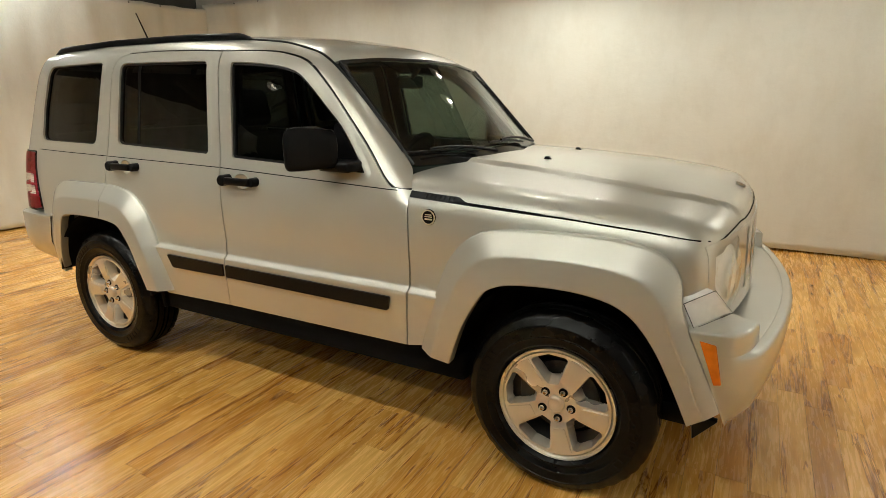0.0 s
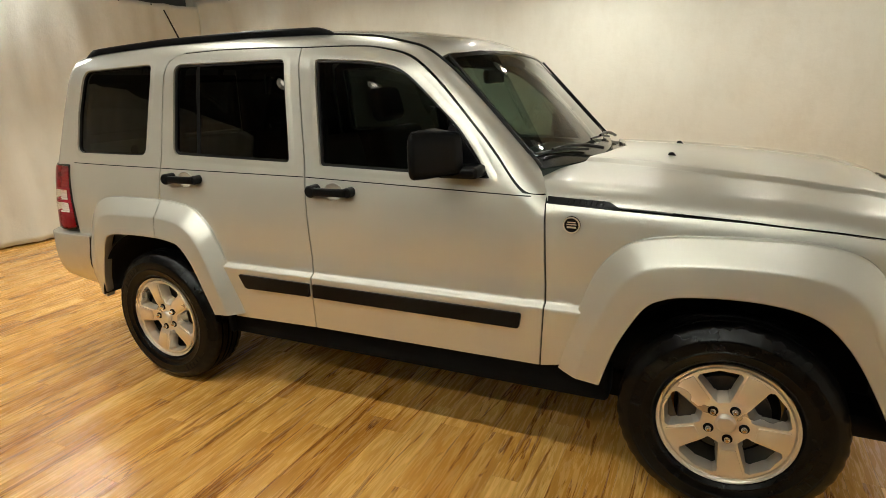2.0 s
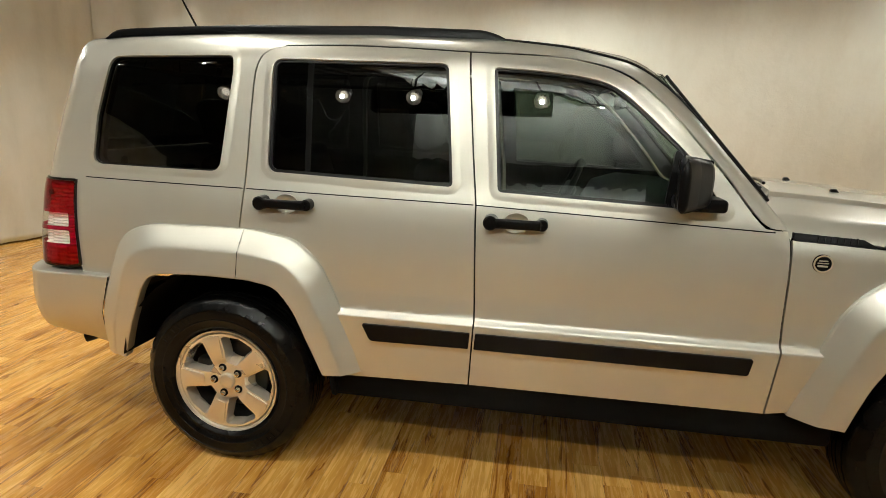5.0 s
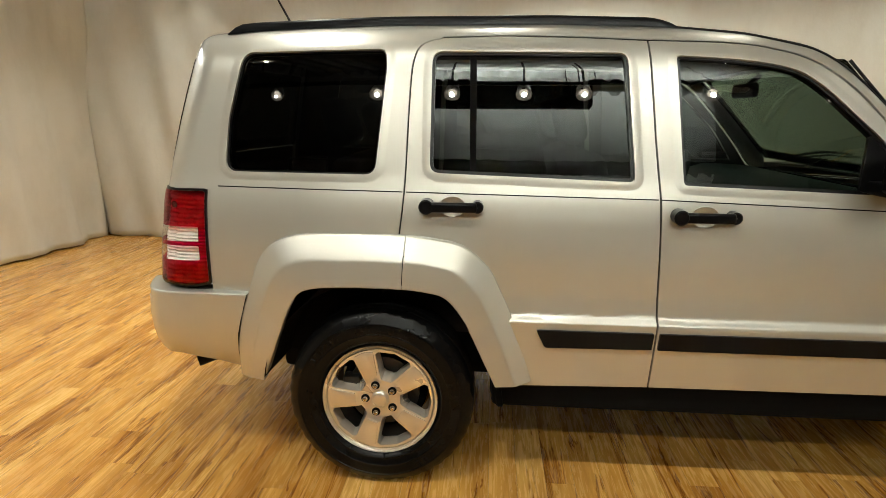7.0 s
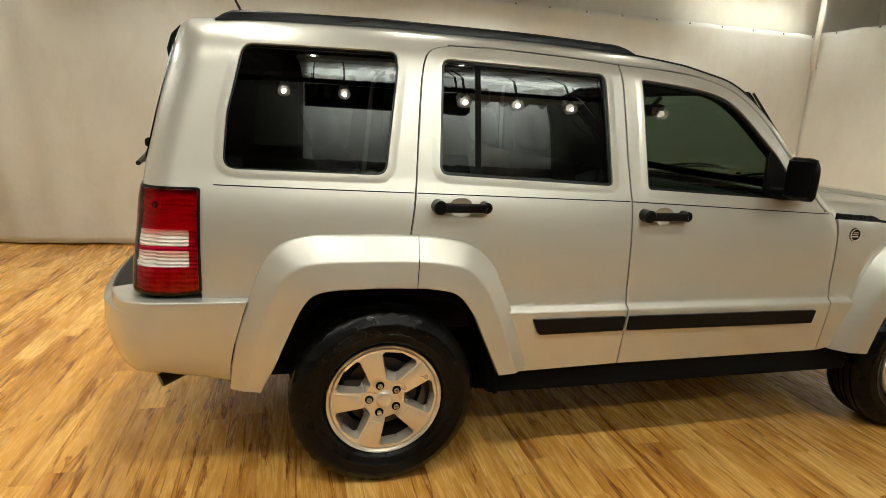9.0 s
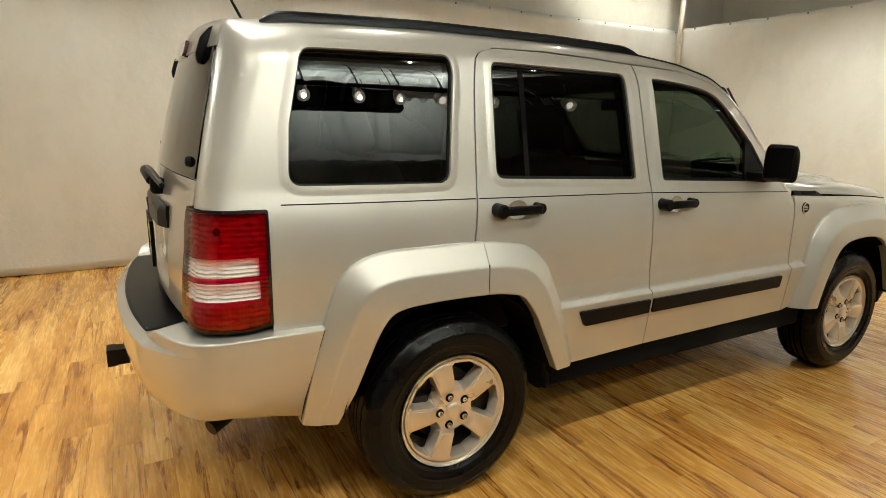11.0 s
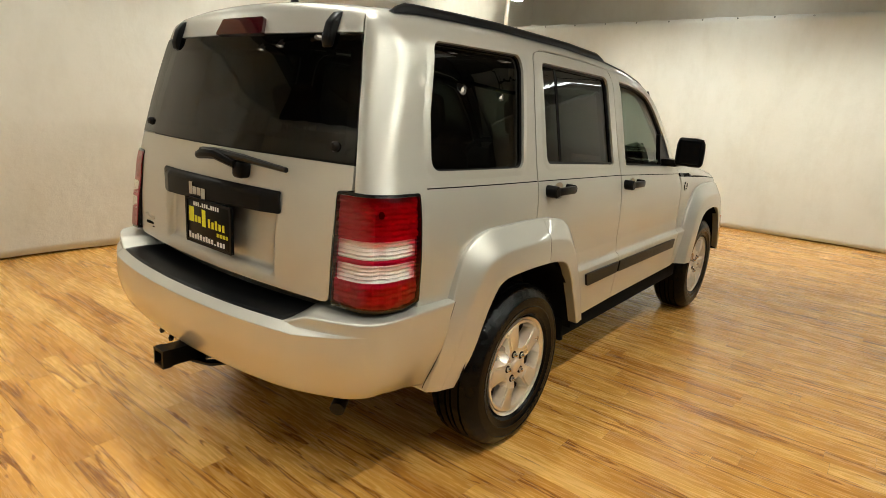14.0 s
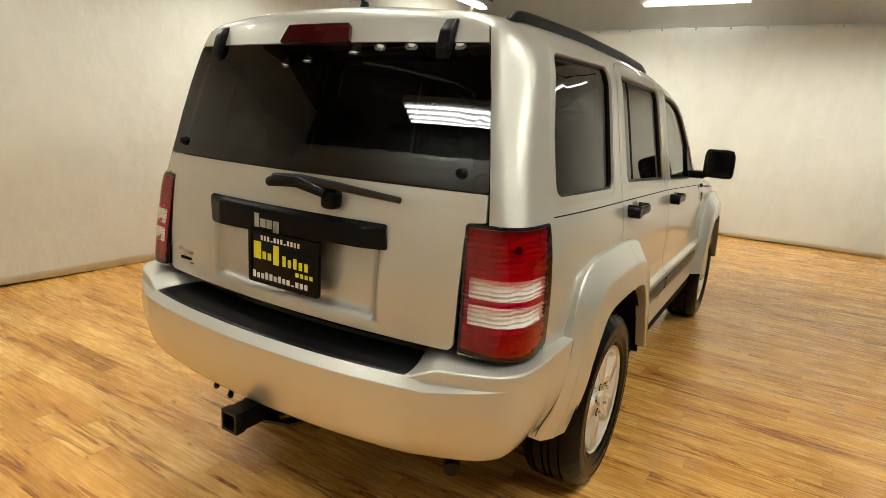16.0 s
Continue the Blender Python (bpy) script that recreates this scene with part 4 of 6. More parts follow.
for s, hole in zip((-1, 1), LAMP_HOLE):
    def bowed(off):
        def lay(y, z):
            r2 = ((y - s * 0.622) / 0.118) ** 2 + ((z - 0.862) / 0.125) ** 2
            return face_lay(off)(y, z) + np.stack([0.030 * np.clip(1 - r2, 0, 1) ** 0.8, np.zeros_like(y), np.zeros_like(y)], -1)
        return lay

    hl = part("headlamp", skin("headlamp", hole, [], bowed(-0.010), 0.02), REFLECTOR, car, "clear headlamp with bright reflector")
    part("lamp_cover", skin("lamp_cover", inset(hole, 0.003), [], bowed(0.006), 0.02, thick=0.004), HEADGLASS, hl)
    ring = lathe([(0.060, 0.0), (0.066, 0.008), (0.072, 0.007), (0.076, 0.0)], 40, "x")
    ring.transform(Matrix.Translation((float(bowed(-0.014)(np.array([s * 0.622]), np.array([0.862]))[0, 0]) - 0.006, s * 0.622, 0.862)))
    part("lamp_ring", ring, ALLOY, hl)
    # corner lamp between flare and bumper
    corners = [(3.089, -0.842, 0.814), (3.174, -0.795, 0.858), (3.230, -0.692, 0.757), (3.128, -0.852, 0.740)]
    cb = bmesh.new()
    lo_v = [cb.verts.new((x, -s * y if s > 0 else y, z)) for x, y, z in corners]
    hi_v = [cb.verts.new((x - 0.05, (-s * y if s > 0 else y) - s * 0.05, z)) for x, y, z in corners]
    cb.faces.new(lo_v)
    cb.faces.new(hi_v[::-1])
    for k in range(4):
        cb.faces.new((lo_v[k], hi_v[k], hi_v[(k + 1) % 4], lo_v[(k + 1) % 4]))
    corner = part("corner_lamp", solid(cb, 0.008, 2), CORNERLENS, car, "clear corner lamp")
    rim_pts = [(x + 0.002, -s * (y - 0.002) if s > 0 else y - 0.002, z) for x, y, z in corners]
    part("lamp_rim", tube(rim_pts + rim_pts[:1], 0.0012, 6), GAP, corner)

# ---- hatch, rear lamps, bumpers, wheels, underside, interior ----
def dent(y, z):
    a = np.clip((0.375 - np.abs(y + 0.02)) / 0.035, 0, 1)
    b = np.clip(np.minimum(z - 0.815, 1.075 - z) / 0.03, 0, 1)
    s = np.minimum(a, b)
    return 0.030 * s * s * (3 - 2 * s)


def glass_body(x, y, z):
    return rear_x(y, z) - x


HATCH = rounded([(-0.645, 0.786, 0.03), (-0.645, 1.149, 0.006), (-0.697, 1.155, 0.006), (-0.690, 1.229, 0.004), (0.690, 1.229, 0.004), (0.697, 1.155, 0.006), (0.645, 1.149, 0.006), (0.645, 0.786, 0.03)], 0.01)
hatch = part("tailgate", skin("tailgate", HATCH, [], tail(cabin, 0.002, dent), 0.02), PAINT, car, "silver-beige tailgate with plate recess")
RGLASS = rounded([(-0.691, 1.233, 0.008), (-0.673, 1.35, 0.1), (-0.645, 1.5, 0.1), (-0.611, 1.628, 0.02), (0.611, 1.628, 0.02), (0.645, 1.5, 0.1), (0.673, 1.35, 0.1), (0.691, 1.233, 0.008)], 0.01)
rear_glass = part("rear_window", skin("rear_window", RGLASS, [], tail(glass_body, 0.004), 0.05, thick=0.005), PRIVACY, hatch, "dark tinted rear window")
border = [inset(RGLASS, 0.05)]
part("window_border", skin("window_border", RGLASS, border, tail(cabin, -0.006), 0.06, thick=0.004), FRIT, rear_glass)
HEADER = rounded([(-0.609, 1.632), (-0.594, 1.690), (-0.4, 1.699), (0.0, 1.705), (0.4, 1.699), (0.594, 1.690), (0.609, 1.632)], 0)
part("tailgate_header", skin("tailgate_header", HEADER, [], tail(cabin, 0.002), 0.02), PAINT, hatch)
# strip of roof that rounds over the tailgate
y = np.linspace(-0.59, 0.59, 60)
rows = []
for s in np.linspace(0, 1, 10):
    el = radians(18 + 60 * s)
    o = np.stack([np.full_like(y, -0.58) + 0.12 * y * y, y, np.full_like(y, 1.60) - 0.03 * y * y], -1)
    rows.append(shoot(cabin, o, np.tile([-math.cos(el), 0, math.sin(el)], (60, 1))))
P = np.array(rows)
part("roof_tail", net("roof_tail", P, grad(cabin, P.reshape(-1, 3)).reshape(P.shape), flip=True), PAINT, car)

# high brake lamp, hinge covers, stops on the glass
part("high_brake_lamp", skin("high_brake_lamp", rounded([(-0.155, 1.632, 0.008), (0.145, 1.632, 0.008), (0.118, 1.690, 0.012), (-0.142, 1.690, 0.012)], 0.01), [], tail(cabin, 0.016), 0.03, thick=0.022), REDDARK, hatch, "dark red high brake lamp")
for s in (-1, 1):
    prof = []
    for z in (1.705, 1.66, 1.61, 1.57):
        prof.append(float(tail(cabin)(np.array([s * 0.485]), np.array([z]))[0, 0]))
    part("hinge_cover", prism([(prof[0] + 0.02, 1.700), (prof[0] - 0.012, 1.698), (prof[1] - 0.026, 1.664), (prof[2] - 0.026, 1.612), (prof[3] - 0.010, 1.582), (prof[3] + 0.004, 1.584), (prof[1] + 0.01, 1.655)], s * 0.485 - 0.021, s * 0.485 + 0.021, "y", 0.009, 3), PLASTIC, hatch, "black glass hinge cover")
    g = tail(cabin, 0.004)(np.array([s * 0.607]), np.array([1.280]))[0]
    nub = lathe([(0.001, -0.016), (0.012, -0.014), (0.017, -0.006), (0.017, 0.002)], 24, "x")
    nub.transform(Matrix.Translation(g))
    part("window_stop", nub, PLASTIC, rear_glass)

gx = float(tail(glass_body)(np.array([0.01]), np.array([1.268]))[0, 0])
part("window_latch", box((gx + 0.008, -0.065, 1.236), (gx + 0.035, 0.060, 1.292), 0.012, 3), PLASTIC, rear_glass)

# bright handle strip, plate, letters as plain bars
HANDLE = [(-0.415, 1.040), (-0.405, 1.116), (0.350, 1.116), (0.366, 1.104), (0.356, 1.022), (0.340, 1.018), (-0.10, 1.030), (-0.20, 1.038)]


def strip_lay(off):
    def lay(y, z):
        base = tail(cabin)(y, np.full_like(z, 1.12))[:, 0]
        ends = np.clip((0.40 - np.abs(y + 0.025)) / 0.09, 0, 1)
        crest = 0.020 + 0.022 * ends * np.clip((1.116 - z) / 0.02, 0, 1)
        return np.stack([base - crest * 1.0 - off + 0.006, y, z], -1)
    return lay


strip = part("tailgate_handle", skin("tailgate_handle", rounded([(a, b, 0.008) for a, b in HANDLE], 0.008, 0.02), [], strip_lay(0.0), 0.02, thick=0.05), PLASTIC, hatch, "black tailgate handle strip with maker's lettering")
def upright_bar(name, y0, y1, z0, z1, x, mat, owner, depth=0.004, slant=0.0):
    bm = box((x - depth, min(y0, y1), z0), (x, max(y0, y1), z1), 0.0012, 1)
    if slant:
        for v in bm.verts:
            v.co.y += slant * (v.co.z - z0)
    return part(name, bm, mat, owner)


xs_ = float(strip_lay(0.0)(np.array([0.01]), np.array([1.06]))[0, 0]) + 0.0005
for ya, yb, za, zb in ((0.092, 0.070, 1.040, 1.088), (0.066, 0.040, 1.042, 1.072), (0.036, 0.010, 1.042, 1.072), (0.006, -0.020, 1.032, 1.072)):
    upright_bar("maker_letter", ya, yb, za, zb, xs_, CHROME, strip, 0.006)
plate = part("number_plate", box((-0.942, -0.190, 0.862), (-0.932, 0.112, 1.026), 0.004, 2, Matrix.Translation((0.0, 0, 0))), PLASTIC, hatch, "black dealer plate with yellow and white bars")
# rows of plain bars in the print's colours: (start, pitch, bar width, foot, heights, material)
for y0_, pitch, w_, foot_, heights, mat in (
        (0.062, 0.0150, 0.0100, 1.000, (0.016, 0.016, 0.016, 0.005, 0.016, 0.016, 0.016, 0.005, 0.016, 0.016, 0.016, 0.016), WHITE),
        (0.096, 0.0480, 0.0360, 0.936, (0.058,), YELLOW),
        (0.054, 0.0240, 0.0170, 0.938, (0.026, 0.024), YELLOW),
        (0.004, 0.0480, 0.0260, 0.928, (0.064,), YELLOW),
        (-0.038, 0.0240, 0.0150, 0.930, (0.034, 0.026, 0.034, 0.026, 0.026), YELLOW),
        (-0.096, 0.0200, 0.0140, 0.906, (0.014, 0.014, 0.014, 0.014), YELLOW),
        (0.100, 0.0196, 0.0138, 0.871, (0.024, 0.018, 0.018, 0.024, 0.022, 0.018, 0.022, 0.018, 0.018, 0.005, 0.018, 0.018, 0.018), WHITE)):
    for k, h_ in enumerate(heights):
        upright_bar("plate_bar", y0_ - pitch * k, y0_ - pitch * k - w_, foot_, foot_ + h_, -0.942, mat, plate, 0.0012)
part("plate_frame", skin("plate_frame", rounded([(-0.196, 0.856), (0.118, 0.856), (0.118, 1.030), (-0.196, 1.030)], 0.008), [rounded([(-0.184, 0.868), (0.106, 0.868), (0.106, 1.020), (-0.184, 1.020)], 0.006)], lambda y, z: np.stack([np.full_like(y, -0.946), y, z], -1), 0.1, thick=0.012), PLASTIC, plate)
# lifting badges
for ya, yb, za, zb, mat in ((0.580, 0.552, 0.872, 0.884, CHROME), (0.546, 0.518, 0.868, 0.880, CHROME), (0.512, 0.482, 0.866, 0.880, CHROME), (0.560, 0.478, 0.842, 0.853, GAP), (0.50, 0.478, 0.832, 0.835, GAP)):
    bx = float(tail(cabin, 0.002)(np.array([(ya + yb) / 2]), np.array([za]))[0, 0]) + 0.003
    upright_bar("tailgate_badge", ya, yb, za, zb, bx, mat, hatch, 0.006)

# rear wiper
wx = float(tail(cabin)(np.array([-0.2]), np.array([1.19]))[0, 0])
wiper = part("rear_wiper", box((wx - 0.05, -0.235, 1.135), (wx + 0.004, -0.180, 1.195), 0.016, 3), PLASTIC, hatch, "black rear wiper")
pts = [(wx - 0.045, -0.205, 1.183), (wx - 0.055, -0.10, 1.208), (wx - 0.052, -0.02, 1.205), (wx - 0.045, 0.035, 1.193)]
part("wiper_arm", tube(pts, [0.016, 0.019, 0.022, 0.016], 10), PLASTIC, wiper)
pts = [(wx - 0.046, 0.01, 1.208), (wx - 0.046, -0.10, 1.213), (wx - 0.036, -0.24, 1.208), (wx - 0.022, -0.460, 1.192)]
part("wiper_blade", tube(pts, [0.016, 0.017, 0.013, 0.009], 8), SEAL, wiper)

# rear lamps
def u_of(y_edge):
    """u on the flank at which the lamp ends on the rear face."""
    lo, hi = -1.0, -0.7
    for _ in range(30):
        m = 0.5 * (lo + hi)
        if abs(flank(cabin)(np.array([m]), np.array([0.98]))[0, 1]) < abs(y_edge):
            lo = m
        else:
            hi = m
    return 0.5 * (lo + hi)


for mirror, sg in SIDES:
    u0, u1, z0, z1 = -0.643, u_of(0.652), 0.788, 1.149

    def bulge(off):
        base = flank(cabin)

        def lay(u, z):
            p = base(u, z)
            th = np.clip((CORNER_X - u) / CORNER_R, 0, 2)
            d = np.stack([-np.sin(th), -np.cos(th), 0 * u], -1)
            low = np.clip((1.02 - z) / 0.22, 0, 1)
            lift = off + 0.008 + 0.013 * low * np.clip((u0 - u) / 0.10, 0, 1)
            return p + d * lift[:, None]
        return lay

    outer = rounded([(u0, z0), (u0, z1), (u1, z1), (u1, z0 + 0.006), (u0 - 0.07, z0 - 0.012)], 0.012)
    m_ = 0.009
    window = rounded([(u0 - m_, z0 + m_), (u0 - m_, z1 - m_), (u1 + 0.005, z1 - m_), (u1 + 0.005, z0 + m_ + 0.006), (u0 - 0.07, z0 + m_ - 0.012)], 0.010)
    bands = [(0.952, 1.008), (0.880, 0.936)]
    slots = [rounded([(u0 - 0.034, za), (u0 - 0.034, zb), (u1 + 0.020, zb), (u1 + 0.020, za)], 0.007) for za, zb in bands]
    lamp = part("tail_lamp", skin("tail_lamp", outer, [window], bulge(-0.002), 0.02, thick=0.034, mirror=mirror), FRIT, car, "red tail lamp with two clear bands in a black rim")
    part("red_lens", skin("red_lens", window, slots, bulge(0.001), 0.02, thick=0.003, mirror=mirror), REDGLASS, lamp, "glossy red lens")
    for slot in slots:
        part("clear_lens", skin("clear_lens", slot, [], bulge(0.002), 0.02, thick=0.003, mirror=mirror), CLEARGLASS, lamp, "clear lens")
    # stepped mirrors behind the lenses: a dished one above, ribbed ones behind the bands, a flat prism field below
    us, zs = np.linspace(u0 - 0.004, u1 + 0.002, 44), np.linspace(z0 - 0.004, z1 - 0.004, 96)
    uc = 0.5 * (u0 + u1)
    rows = []
    for z in zs:
        tri = 2 * abs((z / (0.0165 if z > 1.010 or z < 0.878 else 0.0125)) % 1 - 0.5)
        cell = 2 * np.abs((us / 0.041) % 1 - 0.5)
        mix_ = np.array([noise.noise(Vector((float(u) * 38, float(z) * 55, 3.7))) for u in us])
        if z > 1.010:
            deep = 0.034 - 0.55 * ((us - uc) ** 2 + (z - 1.075) ** 2) - 0.006 * tri - 0.005 * cell + 0.009 * mix_
        elif z > 0.878:
            deep = 0.026 - 0.009 * tri - 0.003 * cell + 0.010 * np.exp(-((us - uc) / 0.022) ** 2)
        else:
            deep = 0.020 - 0.003 * tri - 0.006 * cell + 0.006 * mix_
        deep = np.clip(deep, 0.010, 0.045)
        p = bulge(0.0)(us, np.full_like(us, z))
        th = np.clip((CORNER_X - us) / CORNER_R, 0, 2)
        rows.append(p - np.stack([-np.sin(th), -np.cos(th), 0 * us], -1) * deep[:, None])
    bowl = net("lamp_mirror", np.array(rows), mirror=mirror)
    bowl.polygons.foreach_set("use_smooth", [False] * len(bowl.polygons))
    part("lamp_mirror", bowl, REFLECTOR, lamp, "bright stepped lamp mirror")
    for zb in (1.085,):
        p = bulge(-0.020)(np.array([uc]), np.array([zb]))[0] * ((1, -1, 1) if mirror else (1, 1, 1))
        bulb_ = lathe([(0.001, -0.012), (0.007, -0.010), (0.010, 0.0), (0.007, 0.010), (0.001, 0.012)], 14, "z")
        bulb_.transform(Matrix.Translation(p))
        part("lamp_bulb", bulb_, DULLBULB, lamp)

# bumpers, drawn along a plan line
def swept(name, plan, profile, owner, label, mat=PAINT, count=160, edge=None, draw_in=None):
    """profile(t, k) gives rows of (outward, z) at plan parameter t, 0 at the ends and 1 in the middle."""
    full = plan + [(x, -y) for x, y in plan[::-1][1:]]
    c = resampled(curve(full, 300), count)
    tan = np.gradient(c, axis=0)
    tan /= np.linalg.norm(tan, axis=1, keepdims=True)
    mid = np.array([1.3, 0.0])
    nrm = np.stack([tan[:, 1], -tan[:, 0]], 1)
    if ((c - mid) * nrm).sum() < 0:
        nrm = -nrm
    cols = []
    for i in range(count):
        prof = profile(c[i])
        cols.append([(c[i, 0] + nrm[i, 0] * o, c[i, 1] + nrm[i, 1] * o, z) for o, z in prof])
    P = np.transpose(np.array(cols), (1, 0, 2))
    if edge is not None:
        trim = np.minimum if P[0, 0, 0] < 1 else np.maximum
        P[:, :, 0] = np.where(np.abs(P[:, :, 1]) > 0.6, trim(P[:, :, 0], edge(P[:, :, 2])), P[:, :, 0])
    if draw_in is not None:
        P[:, :, 1] -= np.sign(P[:, :, 1]) * draw_in(P[:, :, 2]) * np.clip((P[:, :, 0] + 0.90) / 0.25, 0, 1)
    me = net(name, P)
    bm = bmesh.new()
    bm.from_mesh(me)
    bmesh.ops.recalc_face_normals(bm, faces=bm.faces)
    if sum((f.normal.x * (f.calc_center_median().x - 1.3) * f.calc_area() for f in bm.faces)) < 0:
        bmesh.ops.reverse_faces(bm, faces=bm.faces)
    for e in bm.edges:
        if len(e.link_faces) == 2 and e.calc_face_angle(0) > radians(50):
            e.smooth = False
    return part(name, bm, mat, owner, label)


REAR_PLAN = [(-0.43, -0.890), (-0.60, -0.890), (-0.72, -0.882), (-0.81, -0.867), (-0.870, -0.840), (-0.920, -0.79), (-0.962, -0.72), (-0.998, -0.64), (-1.022, -0.575), (-1.044, -0.47), (-1.066, -0.31), (-1.079, -0.12), (-1.081, 0.0)]


def rear_profile(p):
    b = float(np.clip((0.83 - abs(p[1])) / 0.25, 0, 1))  # lip: full behind the pad, run out at the corners
    drop = float(np.clip((0.66 - abs(p[1])) / 0.075, 0, 1))
    side = float(np.clip((p[0] + 0.80) / 0.3, 0, 1))
    zt = 0.765 - 0.0315 * drop
    zl = 0.7335  # where the lip's bevel begins
    bw, bh = 0.027 * b, 0.022 * b
    mid_z = min(zt - 0.009, zl + 0.012 * (1 - drop))
    top_rows = [(-0.24, zt + 0.004), (-0.10, zt + 0.002), (-bw - 0.016, zt), (-bw - 0.007, zt - 0.0002), (-bw - 0.003, zt - 0.001), (-bw - 0.001, zt - 0.0032), (-bw, zt - 0.0065), (-bw, mid_z)]
    lip = [(-bw, zl - 0.0095), (-bw * 0.96, zl - 0.0100 - bh * 0.03), (-bw * 0.05, zl - 0.010 - bh * 0.96), (-bw * 0.01, zl - 0.0105 - bh), (0.0, zl - 0.0135 - bh), (0.0, zl - 0.020 - bh)]
    if drop > 0.5:
        lip = [(x, z + 0.008 * (drop - 0.5) * 2) for x, z in lip]
    return top_rows + lip + [(0.003, zt - 0.11), (0.0, 0.60), (-0.010, 0.55), (-0.026, low_edge(side) + 0.020), (-0.034, low_edge(side) + 0.008), (-0.044, low_edge(side) + 0.002), (-0.060, low_edge(side)), (-0.16, low_edge(side) + 0.004)]


def low_edge(side):
    return 0.490 - 0.072 * side


rear_bumper = swept("rear_bumper", REAR_PLAN, rear_profile, car, "silver-beige rear bumper with black step pad", edge=rear_joint, draw_in=tuck)
for sg in (1, -1):
    zz = np.linspace(0.428, 0.762, 18)
    part("bumper_joint", tube([(float(rear_joint(z)), -sg * float(0.8900 - tuck(z) - np.interp(z, [0.435, 0.55, 0.60], [0.026, 0.010, 0.0])), float(z)) for z in zz], 0.0013, 6), GAP, rear_bumper)
# step pad with ribs
rows = []
yy = np.linspace(-0.604, 0.604, 70)
line = curve(REAR_PLAN[7:] + [(x, -y) for x, y in REAR_PLAN[7:][::-1][1:]], 200)
outer_x = np.interp(yy * 0.952, line[:, 1], line[:, 0]) + 0.028
inner_x = -0.865 + 0.16 * yy * yy
for k in range(33):
    s = k / 32
    rib = 0.0042 if k % 2 else 0.0
    z = 0.7350 + 0.004 * (1 - s) - (0.006 if k in (0, 32) else 0) + (rib if 2 < k < 31 else 0) * np.clip((0.580 - np.abs(yy)) / 0.016, 0, 1) - 0.008 * np.clip((np.abs(yy) - 0.596) / 0.008, 0, 1)
    y_ = yy * (1 - 0.048 * s)
    rows.append(np.stack([inner_x + (outer_x - inner_x) * s, y_, z], 1))
part("step_pad", net("step_pad", np.array(rows), flip=False), PLASTIC, rear_bumper, "black ribbed step pad")

FRONT_PLAN = [(3.08, -0.876), (3.15, -0.874), (3.21, -0.866), (3.265, -0.845), (3.318, -0.790), (3.352, -0.70), (3.385, -0.55), (3.412, -0.38), (3.432, -0.18), (3.438, 0.0)]


def front_profile(p):
    horn = float(np.clip((abs(p[1]) - 0.690) / 0.022, 0, 1))
    back = 0.036 * float(np.clip((p[0] - 3.250) / 0.10, 0, 1))  # the horn's front face lies behind the shelf's edge
    ze = 0.668
    zt = ze + 0.074 * horn
    top_rows = [(-0.26 + 0.135 * horn, zt + 0.010 * horn), (-back - 0.05, zt + 0.001), (-back - 0.010, zt), (-back - 0.004, zt - 0.002), (-back - 0.001, zt - 0.006 * horn), (-back, zt - 0.014 * horn), (-back, ze + 0.010 * horn), (-back + 0.0005, ze + 0.002 * horn)]
    return top_rows + [(-min(back, 0.016), ze), (-min(back, 0.008), ze - 0.002), (-min(back, 0.003), ze - 0.007), (0.0, ze - 0.016), (0.002, 0.60), (-0.004, 0.53), (-0.02, 0.46), (-0.05, 0.41), (-0.12, 0.39)]


front_bumper = swept("front_bumper", FRONT_PLAN, front_profile, car, "silver-beige front bumper", edge=lambda z: np.interp(z, [0.39, 0.475, 0.60, 0.71, 0.80], [3.258, 3.232, 3.181, 3.129, 3.091]))
part("air_dam", box((3.02, -0.76, 0.33), (3.20, 0.76, 0.42), 0.03, 2), PLASTIC, car, "black air dam")
for mirror, sg in SIDES:
    pr = prism([(3.150, 0.712), (3.200, 0.702), (3.228, 0.574), (3.205, 0.568)], -0.876, -0.84, "y", 0.004, 2)
    if mirror:
        bmesh.ops.scale(pr, vec=(1, -1, 1), verts=pr.verts)
        bmesh.ops.reverse_faces(pr, faces=pr.faces)
    part("side_marker", pr, AMBER, front_bumper, "amber side marker")
    fl_ = prism([(3.150, 0.43), (3.232, 0.42), (3.16, 0.335)], -0.83, -0.80, "y", 0.004, 2)
    if mirror:
        bmesh.ops.scale(fl_, vec=(1, -1, 1), verts=fl_.verts)
        bmesh.ops.reverse_faces(fl_, faces=fl_.faces)
    part("arch_flap", fl_, PLASTIC, car)

